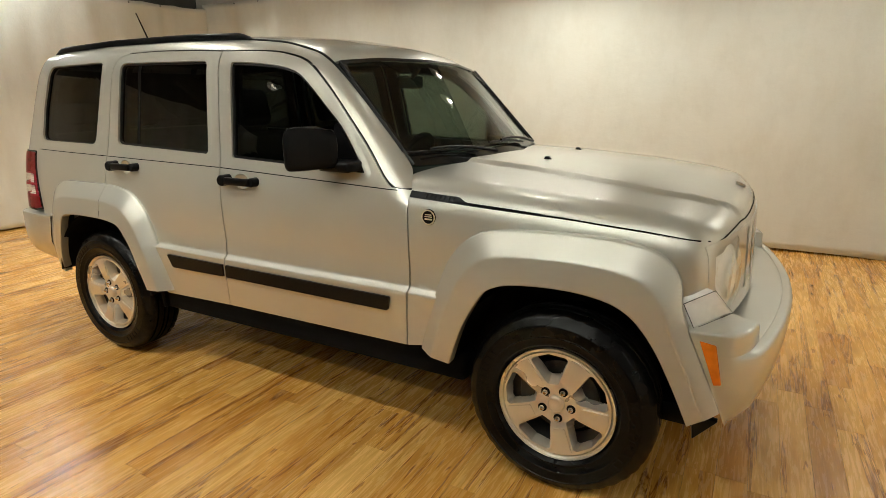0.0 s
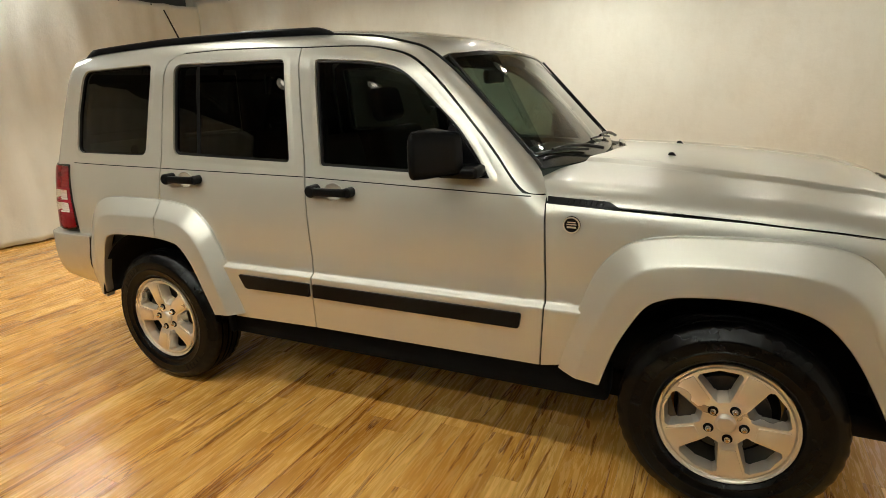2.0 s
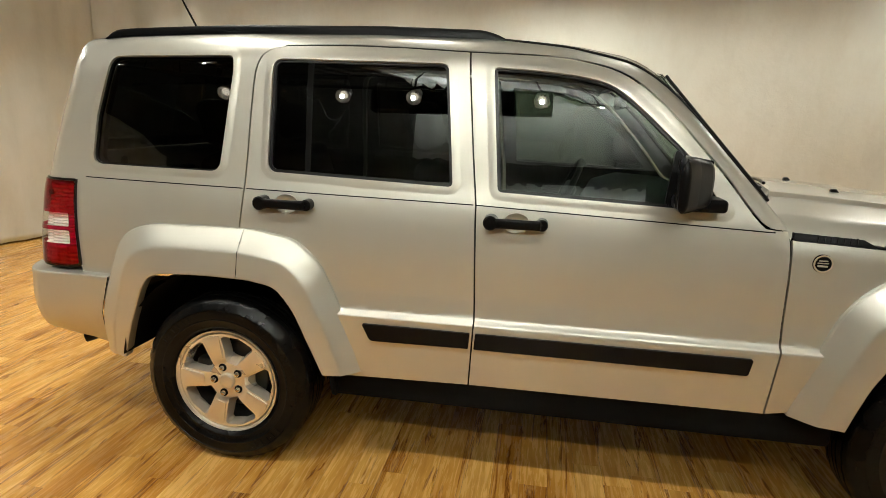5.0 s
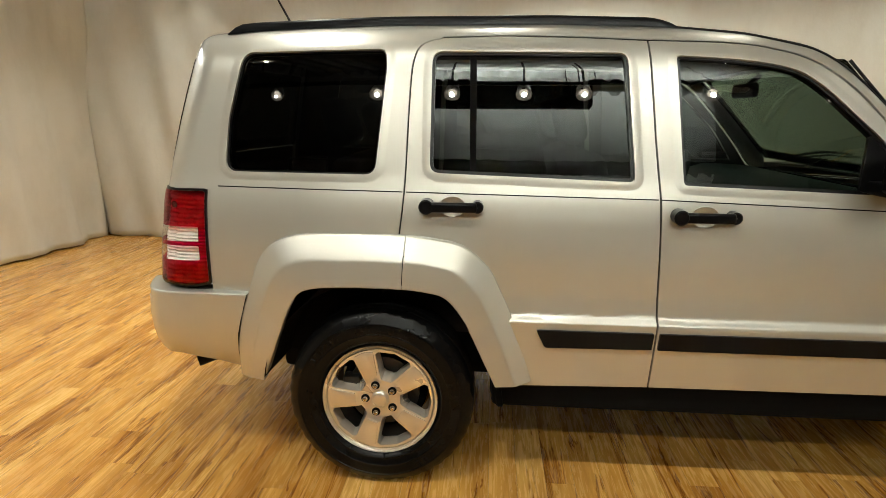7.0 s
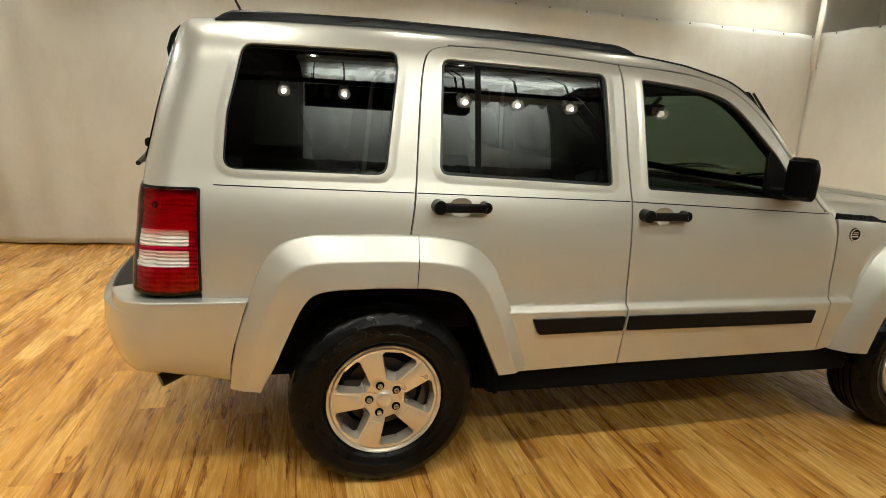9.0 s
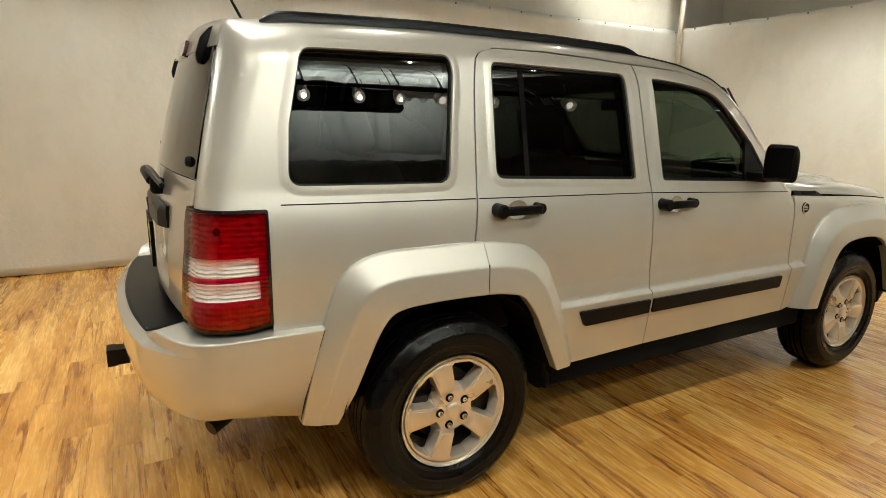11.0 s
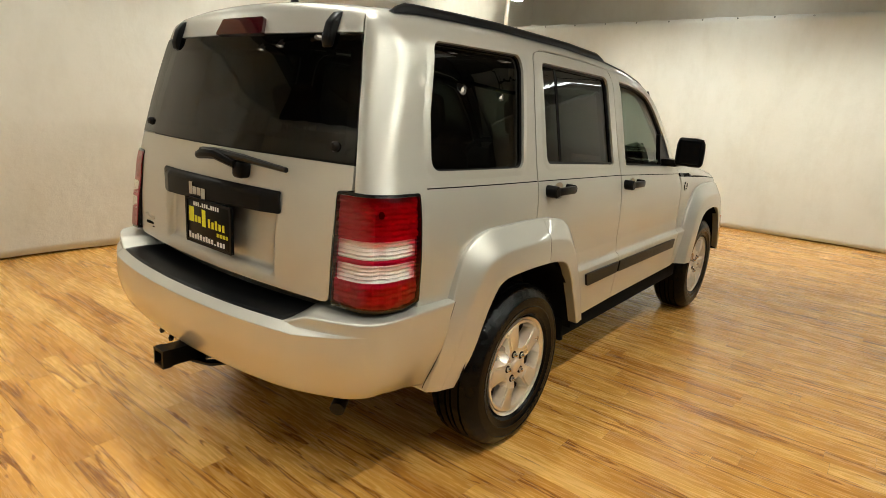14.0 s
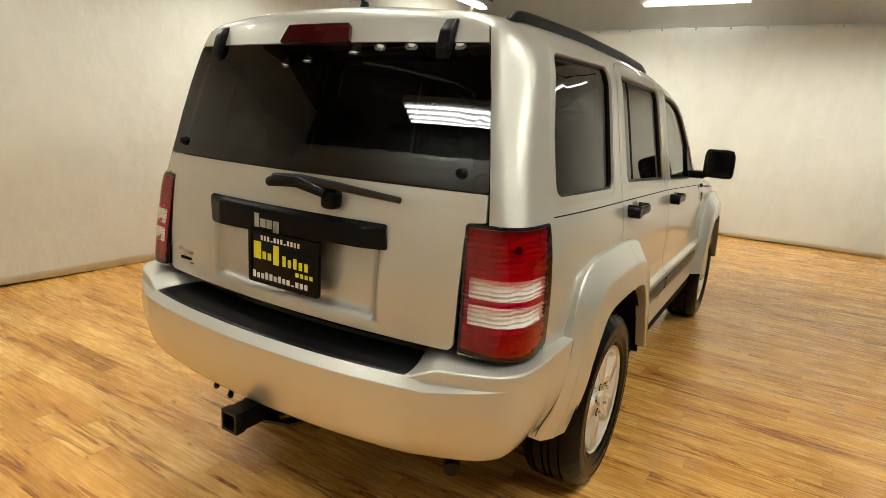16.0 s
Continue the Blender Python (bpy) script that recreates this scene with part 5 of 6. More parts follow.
# door mirrors
for mirror, sg in SIDES:
    plan = rounded([(1.654, -0.884, 0.012), (1.624, -1.052, 0.022), (1.650, -1.058, 0.018), (1.700, -0.985, 0.03), (1.752, -0.920, 0.03), (1.770, -0.884, 0.012)], 0.01, 0.02, 5)
    rows = []
    for z, d in ((1.172, 0.022), (1.1735, 0.014), (1.178, 0.007), (1.187, 0.002), (1.200, 0.0), (1.255, -0.001), (1.305, 0.0), (1.326, 0.003), (1.340, 0.009), (1.3475, 0.016), (1.350, 0.024)):
        row = np.array(inset(plan, d))
        f = np.clip((row[:, 0] - 1.64) / 0.13, 0, 1) + 0.5 * np.clip((-1.0 - row[:, 1]) / 0.05, 0, 1)
        rows.append(np.column_stack([row, np.where(z > 1.26, z - 0.022 * f, z + 0.010 * f)]))
    hs = bmesh.new()
    hs.from_mesh(net("door_mirror", np.array(rows), closed=True))
    hs.verts.ensure_lookup_table()
    count = len(plan)
    hs.faces.new(hs.verts[:count]).smooth = True
    hs.faces.new(hs.verts[-count:]).smooth = True
    bmesh.ops.recalc_face_normals(hs, faces=hs.faces)
    arm = box((1.66, -0.900, 1.162), (1.82, -0.775, 1.206), 0.014, 3)
    gl = prism([(1.6495, -0.898), (1.6265, -1.036), (1.6240, -1.036), (1.6470, -0.898)], 1.190, 1.332, "z", 0.001, 1)
    for bm2 in (hs, arm, gl):
        if mirror:
            bmesh.ops.scale(bm2, vec=(1, -1, 1), verts=bm2.verts)
            bmesh.ops.reverse_faces(bm2, faces=bm2.faces)
    part("door_mirror", hs, PLASTIC, doors[sg][1], "black plastic door mirror")
    part("mirror_arm", arm, PLASTIC, doors[sg][1])
    part("mirror_glass", gl, FRIT, doors[sg][1], "dark mirror glass")

# aerial
part("aerial_base", lathe([(0.001, 1.805), (0.012, 1.80), (0.02, 1.775), (0.03, 1.758), (0.03, 1.74)], 20, "z"), PLASTIC, car).location = (-0.53, 0.0, 0.0)
part("aerial", tube([(-0.535, 0, 1.79), (-0.60, 0, 1.91), (-0.66, 0, 2.02)], [0.006, 0.005, 0.004], 8), PLASTIC, car, "short black roof aerial")

# ---- wheels ----
def tyre_mesh():
    prof = [(0.222, 0.085), (0.228, 0.100), (0.236, 0.107), (0.240, 0.111), (0.244, 0.1105), (0.250, 0.1125), (0.268, 0.1165), (0.270, 0.1185), (0.273, 0.1185), (0.275, 0.1172), (0.292, 0.1178), (0.308, 0.1160), (0.310, 0.1180), (0.314, 0.1176), (0.318, 0.1145), (0.337, 0.104), (0.350, 0.092)]
    tread = [(0.357, 0.082), (0.359, 0.058), (0.350, 0.056), (0.350, 0.050), (0.360, 0.048), (0.360, 0.018), (0.351, 0.016), (0.351, 0.010), (0.360, 0.008)]
    half_p = prof + tread
    full = half_p + [(r, -h) for r, h in half_p[::-1]]
    seg = 120
    bm = bmesh.new()
    rings = []
    for r, h in full:
        ring = []
        for k in range(seg):
            q = 2 * math.pi * k / seg
            rr = r
            if 0.335 < r < 0.3585 and abs(h) > 0.05 and k % 3 == 0:
                rr = r - 0.0035
            if r > 0.3585 and k % 3 == 1 and abs(h) > 0.03:
                rr = r - 0.002
            ring.append(bm.verts.new((rr * math.cos(q), h, rr * math.sin(q))))
        rings.append(ring)
    for a, b in zip(rings, rings[1:]):
        for k in range(seg):
            j = (k + 1) % seg
            bm.faces.new((a[k], a[j], b[j], b[k]))
    for v in bm.verts:
        v.co.z = max(v.co.z, -0.3538)
    return solid(bm)


def wheel_disc(turn):
    """The five-spoke face: a disc with five openings whose walls slope inwards, a sunk hub, and five raised spoke faces."""
    hole, mids = [], []
    for k in range(5):
        a0 = turn + radians(36 + 72 * k)
        d = np.array([math.cos(a0), math.sin(a0)])
        n = np.array([-d[1], d[0]])
        mids.append(d * 0.142)
        pts = [(*(d * r * math.cos(q) + n * r * math.sin(q)), 0.006) for r, q in [(r, radians(g)) for r, g in ((0.079, -14), (0.185, -22.5), (0.195, -19), (0.199, 0), (0.195, 19), (0.185, 22.5), (0.079, 14))]]
        hole.append(rounded(pts, 0.006, 0.02, 3))
    rim = [(0.2045 * math.cos(t), 0.2045 * math.sin(t)) for t in np.linspace(0, 2 * math.pi, 72, endpoint=False)]

    def lay(x, z):
        r = np.hypot(x, z)
        step = np.clip((r - 0.070) / 0.030, 0, 1)
        return np.stack([x, 0.006 - 0.008 * step * step * (3 - 2 * step), z], -1)

    bm = bmesh.new()
    bm.from_mesh(skin("wheel_face", rim, hole, lay, 0.02, thick=0.050, out=(0, -1, 0)))
    bmesh.ops.remove_doubles(bm, verts=bm.verts, dist=2e-5)
    mids = np.array(mids)
    for v in bm.verts:
        p = np.array([v.co.x, v.co.z])
        if v.co.y > 0.03 and np.hypot(*p) < 0.202:
            to = mids[np.argmin(np.linalg.norm(mids - p, axis=1))] - p
            p = p + to / (np.linalg.norm(to) + 1e-9) * 0.009
            v.co.x, v.co.z = p
    for e in bm.edges:
        if len(e.link_faces) == 2 and e.calc_face_angle(0) > radians(30):
            e.smooth = False
    pads = []
    for k in range(5):
        a0 = turn + radians(72 * k)
        d, n = np.array([math.cos(a0), math.sin(a0)]), np.array([-math.sin(a0), math.cos(a0)])
        pads.append(rounded([(*(d * r + n * w), 0.004) for r, w in ((0.096, -0.0225), (0.192, -0.0385), (0.200, 0.0), (0.192, 0.0385), (0.096, 0.0225))], 0.004, 0.02, 3))
    return bm, [prism(q, -0.0070, 0.010, "y", 0.0030, 2) for q in pads]


TYRE = tyre_mesh()
tyre_data = bpy.data.meshes.new("tyre")
TYRE.to_mesh(tyre_data)
TYRE.free()
tyre_data.materials.append(RUBBER)
barrel = lathe([(0.222, -0.010), (0.2215, -0.002), (0.217, 0.001), (0.211, 0.0), (0.204, 0.010), (0.2025, 0.02), (0.212, 0.19)], 72)
barrel_data = bpy.data.meshes.new("rim_barrel")
barrel.to_mesh(barrel_data)
barrel.free()
barrel_data.materials.append(ALLOY)
inner_bm = lathe([(0.2035, 0.012), (0.2000, 0.035), (0.1925, 0.06), (0.1885, 0.19)], 48)
inner_data = bpy.data.meshes.new("inner_barrel")
inner_bm.to_mesh(inner_data)
inner_bm.free()
inner_data.materials.append(BARREL)
rotor = lathe([(0.06, 0.075), (0.142, 0.075), (0.142, 0.095), (0.06, 0.095)], 48)
rotor_data = bpy.data.meshes.new("brake_disc")
rotor.to_mesh(rotor_data)
rotor.free()
rotor_data.materials.append(ROTOR)
plate_bm = lathe([(0.172, 0.115), (0.165, 0.125), (0.05, 0.130), (0.01, 0.130)], 40)
backing_data = bpy.data.meshes.new("backing_plate")
plate_bm.to_mesh(backing_data)
plate_bm.free()
backing_data.materials.append(GAP)
hub_z = 0.3545
for wx_, sg, turn in ((0.0, 1, radians(108)), (2.695, 1, radians(136)), (0.0, -1, radians(20)), (2.695, -1, radians(60))):
    face_mesh, pad_meshes = wheel_disc(turn)
    wheel = new("wheel")
    wheel.parent = car
    wheel.location = (wx_, -0.858 * sg, hub_z)
    wheel.rotation_euler = (0, 0, 0 if sg > 0 else math.pi)
    tagged(wheel, "five-spoke alloy wheel with black tyre")
    ty = part("tyre", tyre_data, RUBBER, wheel, "black rubber tyre")
    ty.location = (0, 0.094, 0)
    for a_ in (-0.30, -0.20, -0.10, 0.0, 0.10, 0.20, 2.75, 2.86, 2.97, 3.08, 3.19):
        q_ = a_ + turn + 0.5
        part("raised_mark", box((-0.009, -0.0012, -0.012), (0.009, 0.004, 0.012), 0.001, 1, Matrix.Translation((0.292 * math.cos(q_), -0.0245, 0.292 * math.sin(q_))) @ Matrix.Rotation(-q_ + math.pi / 2, 4, "Y")), RUBBER, wheel)
    part("rim_barrel", barrel_data, ALLOY, wheel)
    part("inner_barrel", inner_data, BARREL, wheel)
    part("backing_plate", backing_data, GAP, wheel)
    part("wheel_face", face_mesh, ALLOY, wheel, "five-spoke alloy face")
    part("brake_disc", rotor_data, ROTOR, wheel)
    for pm in pad_meshes:
        part("spoke_pad", pm, ALLOY, wheel)
    cap = lathe([(0.001, -0.0085), (0.022, -0.008), (0.0255, -0.0065), (0.0262, -0.005), (0.0272, -0.0065), (0.031, -0.0045), (0.034, 0.0), (0.0345, 0.012)], 32)
    part("centre_cap", cap, ALLOY, wheel)
    for k in range(5):
        a0 = turn + radians(72 * k)
        seat_ = lathe([(0.001, 0.0044), (0.0155, 0.0044), (0.0168, 0.0048), (0.0168, 0.010)], 20)
        seat_.transform(Matrix.Translation((0.058 * math.cos(a0), -0.0008, 0.058 * math.sin(a0))))
        nut = lathe([(0.001, -0.013), (0.005, -0.0125), (0.0088, -0.009), (0.0104, -0.003), (0.0108, 0.004)], 12)
        nut.transform(Matrix.Translation((0.058 * math.cos(a0), 0.001, 0.058 * math.sin(a0))))
        part("nut_seat", seat_, GAP, wheel)
        part("wheel_nut", nut, CHROME, wheel)
    part("brake_caliper", box((-0.155, 0.04, -0.06), (-0.085, 0.10, 0.07), 0.012, 2), STEEL, wheel)

# ---- underside, wheel housings, hitch ----
part("underbody", box((-0.48, -0.58, 0.34), (3.15, 0.58, 0.47), 0.03, 2), GAP, car, "dark underbody")
# four unseen boxes added to block light and deepen the shadow under the car
part("gearbox_cover", box((0.95, -0.22, 0.215), (2.30, 0.22, 0.345), 0.04, 3), GAP, car, "black box in the gearbox's place, added to block light under the car")
part("fuel_tank", box((0.42, -0.62, 0.235), (0.95, 0.16, 0.345), 0.04, 3), GAP, car, "black box in the fuel tank's place, added to block light under the car")
part("cross_member", box((2.18, -0.60, 0.225), (2.44, 0.60, 0.345), 0.03, 2), GAP, car, "black box across the front, added to block light under the car")
part("rear_floor_pan", box((-0.80, -0.52, 0.385), (-0.36, 0.52, 0.475), 0.03, 2), GAP, car, "dark box below the tail, added to block light under the car")
part("axle_housing", lathe([(0.001, -0.10), (0.06, -0.09), (0.105, -0.04), (0.115, 0.0), (0.105, 0.04), (0.06, 0.09), (0.001, 0.10)], 20, "y"), DARKSTEEL, car).location = (0.0, 0.05, 0.345)
for wx_ in (0.0, 2.695):
    for mirror, sg in SIDES:
        rows = []
        for yv in (-0.60, -0.885):
            rows.append([(wx_ + 0.445 * math.cos(t) * (1.0 if yv < -0.7 else 0.98), yv, 0.375 + 0.455 * math.sin(t)) for t in np.linspace(0.10, math.pi - 0.14, 40)])
        part("arch_liner", net("arch_liner", np.array(rows), mirror=mirror), GAP, car)
        cap_rows = [[(wx_ + 0.0, -0.60, 0.375)] * 40, rows[0]]
        part("arch_liner_wall", net("arch_liner_wall", np.array(cap_rows), mirror=mirror), GAP, car)
part("rear_axle", tube([(0.0, -0.72, 0.345), (0.0, 0.72, 0.345)], 0.045, 14), DARKSTEEL, car)
part("front_axle", tube([(2.695, -0.72, 0.345), (2.695, 0.72, 0.345)], 0.03, 12), DARKSTEEL, car)
part("silencer", tube([(-0.66, -0.30, 0.49), (-0.66, 0.38, 0.49)], 0.085, 18), DARKSTEEL, car)
part("exhaust_pipe", tube([(-0.62, -0.36, 0.400), (-0.70, -0.50, 0.415), (-0.755, -0.60, 0.408), (-0.830, -0.645, 0.386)], [0.025, 0.025, 0.026, 0.027], 16), DARKSTEEL, car, "dark exhaust tail pipe")
for mirror, sg in SIDES:
    fl_ = prism([(0.425, 0.455), (0.455, 0.455), (0.470, 0.335), (0.445, 0.335)], -0.845 if sg > 0 else 0.66, -0.66 if sg > 0 else 0.845, "y", 0.006, 1)
    part("mud_guard", fl_, GAP, car)
hitch = part("tow_hitch", tube([(-0.80, -0.52, 0.43), (-0.80, 0.48, 0.43)], 0.035, 12), DARKSTEEL, car, "black square tow hitch receiver")
sq = [(-0.032, -0.032), (0.032, -0.032), (0.032, 0.032), (-0.032, 0.032)]
sqi = [(-0.025, -0.025), (0.025, -0.025), (0.025, 0.025), (-0.025, 0.025)]
bm = bmesh.new()
rings = []
for x, ring in ((-0.80, sq), (-1.10, sq), (-1.105, [(a * 1.1, b * 1.1) for a, b in sq]), (-1.137, [(a * 1.1, b * 1.1) for a, b in sq]), (-1.138, sqi), (-0.95, sqi)):
    rings.append([bm.verts.new((x, -0.012 + a, 0.460 + b)) for a, b in ring])
for a, b in zip(rings, rings[1:]):
    for k in range(4):
        j = (k + 1) % 4
        bm.faces.new((a[k], a[j], b[j], b[k]))
bm.faces.new(rings[-1])
part("receiver_tube", solid(bm), DARKSTEEL, hitch)
part("chain_plate", skin("chain_plate", rounded([(-0.86, -0.20), (-0.86, 0.18), (-1.00, 0.10), (-1.03, 0.03), (-1.03, -0.05), (-1.00, -0.13)], 0.03), [rounded([(-0.96, -0.11), (-0.99, -0.085), (-0.985, -0.06), (-0.95, -0.065)], 0.008), rounded([(-0.96, 0.09), (-0.99, 0.065), (-0.985, 0.04), (-0.95, 0.045)], 0.008)], lambda x, y: np.stack([x, y, np.full_like(x, 0.423)], -1), 0.3, thick=0.01), DARKSTEEL, hitch)
for py_, pz_ in ((0.200, 0.478), (0.128, 0.466)):
    part("wiring_plug", lathe([(0.001, -0.016), (0.008, -0.014), (0.011, -0.004), (0.007, 0.006), (0.004, 0.012), (0.004, 0.045)], 12, "z"), DARKSTEEL, hitch).location = (-1.02, py_, pz_)
for ya, yb in ((-0.20, -0.25), (-0.26, -0.34), (-0.36, -0.40)):
    upright_bar("hitch_label", ya, yb, 0.447, 0.458, -0.833, simple("faded_orange_print", (0.55, 0.25, 0.06), 0.6), hitch, 0.001)

# ---- interior ----
def seat(x, y, wide, tilt=14.0):
    ob = new("car_seat")
    ob.parent = car
    ob.location = (x, y, 0.46)
    tagged(ob, "dark cloth car seat")
    part("seat_cushion", box((-0.26, -wide / 2, 0.08), (0.27, wide / 2, 0.26), 0.05, 4), SEATCLOTH, ob)
    m = Matrix.Translation((-0.22, 0, 0.2)) @ Matrix.Rotation(radians(-tilt), 4, "Y")
    part("seat_back", box((-0.06, -wide / 2 * 0.94, 0), (0.09, wide / 2 * 0.94, 0.62), 0.05, 4, m), SEATCLOTH, ob)
    heads = [0.0] if wide < 0.8 else [-0.38, 0.38]
    for h in heads:
        part("head_rest", box((-0.05, h - 0.13, 0.66), (0.06, h + 0.13, 0.86), 0.045, 4, m), SEATCLOTH, ob)


seat(1.12, -0.36, 0.52)
seat(1.12, 0.36, 0.52)
seat(0.22, 0.0, 1.28, 18)
dash = [(1.50, 0.78), (1.46, 0.98), (1.52, 1.10), (1.66, 1.145), (1.92, 1.13), (2.02, 1.08), (2.02, 0.70)]
part("dashboard", prism(dash, -0.72, 0.72, "y", 0.02, 2), TRIM, car, "dark grey dashboard")
st = lathe([(0.168, -0.012), (0.180, -0.016), (0.192, -0.012), (0.196, 0.0), (0.192, 0.012), (0.180, 0.016), (0.168, 0.012), (0.164, 0.0)], 40, "x", closed=True)
st.transform(Matrix.Translation((1.36, 0.36, 1.06)) @ Matrix.Rotation(radians(24), 4, "Y"))
sw = part("steering_wheel", st, TRIM, car, "dark steering wheel")
part("wheel_hub", box((-0.02, -0.15, -0.045), (0.03, 0.15, 0.05), 0.02, 3, Matrix.Translation((1.37, 0.36, 1.06)) @ Matrix.Rotation(radians(24), 4, "Y")), TRIM, sw)
part("rear_view_mirror", box((1.545, -0.12, 1.495), (1.575, 0.12, 1.560), 0.015, 3), TRIM, car, "dark rear view mirror")
part("mirror_stalk", tube([(1.57, 0, 1.55), (1.62, 0, 1.60)], 0.012, 8), TRIM, car)
part("cabin_floor", box((-0.78, -0.57, 0.475), (2.0, 0.57, 0.52)), GAP, car, "dark cabin carpet")
part("bulkhead", box((1.98, -0.72, 0.47), (2.02, 0.72, 1.12)), GAP, car)
part("load_cover", box((-0.80, -0.66, 0.98), (-0.12, 0.66, 1.0), 0.008), TRIM, car)

# ---- the hall ----
def hung(name, line, height, folds, mat, label, seed, foot=0.012, drape=0.0, step=0.05, kind="structure", gather=0.0):
    """Canvas hung along a plan line: waves that run out downwards, slack between the eyelets, thickness. folds: (amplitude, waves per metre)."""
    rng = random.Random(seed)
    c = np.array(line, float)
    s = np.r_[0, np.cumsum(np.linalg.norm(np.diff(c, axis=0), axis=1))]
    n = int(s[-1] / step)
    q = np.linspace(0, s[-1], n)
    p = np.stack([np.interp(q, s, c[:, k]) for k in range(2)], 1)
    t = np.gradient(p, axis=0)
    t /= np.linalg.norm(t, axis=1, keepdims=True)
    nr = np.stack([t[:, 1], -t[:, 0]], 1)
    mid = np.array([1.3, 0.0])
    if ((mid - p) * nr).sum() < 0:
        nr = -nr
    rows = []
    zs = np.linspace(0, 1, 40)
    for v in zs:
        off = np.zeros(n)
        for i in range(n):
            a = noise.noise(Vector((q[i] * folds[1] + v * folds[0] * 9.0, seed * 7.3, v * 0.9)))
            b = noise.noise(Vector((q[i] * folds[1] * 2.7, seed * 3.1 + 5, v * 1.6)))
            d = noise.noise(Vector((q[i] * 0.55 + v * 0.9, seed + 20, v * 0.5)))
            c_ = noise.noise(Vector((q[i] * 2.6 + v * 1.1, seed + 40, v * 0.7)))
            off[i] = folds[0] * (a + 0.35 * b) * (0.35 + 0.65 * (1 - v)) + drape * d + gather * (c_ + 0.4 * b) * math.exp(-(q[i] / 1.6) ** 2)
        off = off - off.mean() * 0.5
        top_z = height if np.isscalar(height) else np.interp(q, s, height)
        z = foot + (top_z - foot) * v
        sag = 0.012 * np.abs(np.sin(q * math.pi / 0.45)) * (v > 0.985)
        P = p + nr * off[:, None]
        rows.append(np.stack([P[:, 0], P[:, 1], z - sag + 0.008 * np.sin(q * 3.1 + seed) * (v < 0.01)], 1))
    P = np.array(rows)
    bm = bmesh.new()
    me = net(name, P)
    bm.from_mesh(me)
    bmesh.ops.solidify(bm, geom=bm.faces[:], thickness=0.004)
    out = bpy.data.meshes.new(name)
    bm.to_mesh(out)
    bm.free()
    out.materials.append(mat)
    out.polygons.foreach_set("use_smooth", [True] * len(out.polygons))
    ob = tagged(new(name, out), label, "wall", kind=kind)
    return ob, p, nr, q


def eyelets(owner, p, nr, q, height, line_s, every=0.45):
    ring = lathe([(0.004, 0.0), (0.006, -0.003), (0.009, -0.003), (0.011, 0.0), (0.009, 0.002), (0.006, 0.002)], 14, "y", closed=True)
    me = bpy.data.meshes.new("eyelet")
    ring.to_mesh(me)
    ring.free()
    me.materials.append(STEEL)
    d = 0.2
    while d < q[-1]:
        i = int(np.searchsorted(q, d))
        z = height if np.isscalar(height) else float(np.interp(d, line_s, height))
        ob = new("eyelet", me)
        ob.matrix_world = Matrix.Translation((p[i, 0] + nr[i, 0] * 0.012, p[i, 1] + nr[i, 1] * 0.012, z - 0.03)) @ Matrix.Rotation(math.atan2(nr[i, 1], nr[i, 0]) + math.pi / 2, 4, "Z")
        mw = ob.matrix_world.copy()
        ob.parent = owner
        ob.matrix_world = mw
        d += every


RIGHT_LINE = [(6.15, 3.45), (6.75, 1.9), (7.03, 0.5), (7.07, -1.0), (7.07, -3.0), (6.9, -5.6)]
rl = curve(RIGHT_LINE, 60).tolist()
rl_s = np.r_[0, np.cumsum(np.linalg.norm(np.diff(np.array(rl), axis=0), axis=1))]
right_h = np.interp(rl_s, [0, 1.7, 3.2, 12], [2.76, 2.87, 2.93, 2.95])
wall_back, bp, bn, bq = hung("wall_back", [(WALL_LEFT, WALL_BACK), (6.15, WALL_BACK)], 2.73, (0.035, 0.8), CANVAS, "cream canvas backdrop hung from eyelets, lightly creased", 3, drape=0.03, gather=0.20)
eyelets(wall_back, bp, bn, bq, 2.73, None)
wall_left, lp, ln, lq = hung("wall_left", [(WALL_LEFT, -5.6), (WALL_LEFT, WALL_BACK)], 2.66, (0.17, 2.4), CANVAS, "cream canvas curtain with long loose folds", 8, drape=0.10)
eyelets(wall_left, lp, ln, lq, 2.66, None)
wall_right, rp, rn, rq = hung("wall_right", rl, right_h, (0.022, 1.1), CANVAS, "cream canvas backdrop, stretched nearly flat", 5, drape=0.035)
eyelets(wall_right, rp, rn, rq, right_h, rl_s)
hung("wall_front", [(WALL_LEFT, WALL_FRONT), (7.0, WALL_FRONT)], 2.75, (0.03, 0.8), GREYCLOTH, "dark grey cloth hung behind the lamps", 12, drape=0.04)


def slab(name, lo, hi, mat, label, category="wall"):
    bm = box(lo, hi)
    me = bpy.data.meshes.new(name)
    bm.to_mesh(me)
    bm.free()
    me.materials.append(mat)
    return tagged(new(name, me), label, category, kind="structure")


slab("wall_upper_back", (-4.6, 3.62, 0.0), (8.0, 3.8, 3.45), PLASTER, "cream painted wall above the backdrop")
# unseen band above the plaster, darkened so the windscreen reflects less light
slab("wall_top_back", (-4.6, 3.62, 3.45), (8.0, 3.8, CEILING), DECK, "unseen top band of the wall, kept dark for the windscreen reflection")
slab("wall_upper_right", (7.25, -6.2, 0.0), (7.43, 3.62, CEILING), PLASTER, "cream painted wall above the backdrop")
slab("wall_upper_left", (-4.6, -6.2, 0.0), (-4.42, 3.62, CEILING), DECK, "dark wall behind the curtain")
BAY, BAY_END, LOW = -0.5, 3.3, 3.9  # the white bay's ends, set by the window reflections, and its ceiling's height
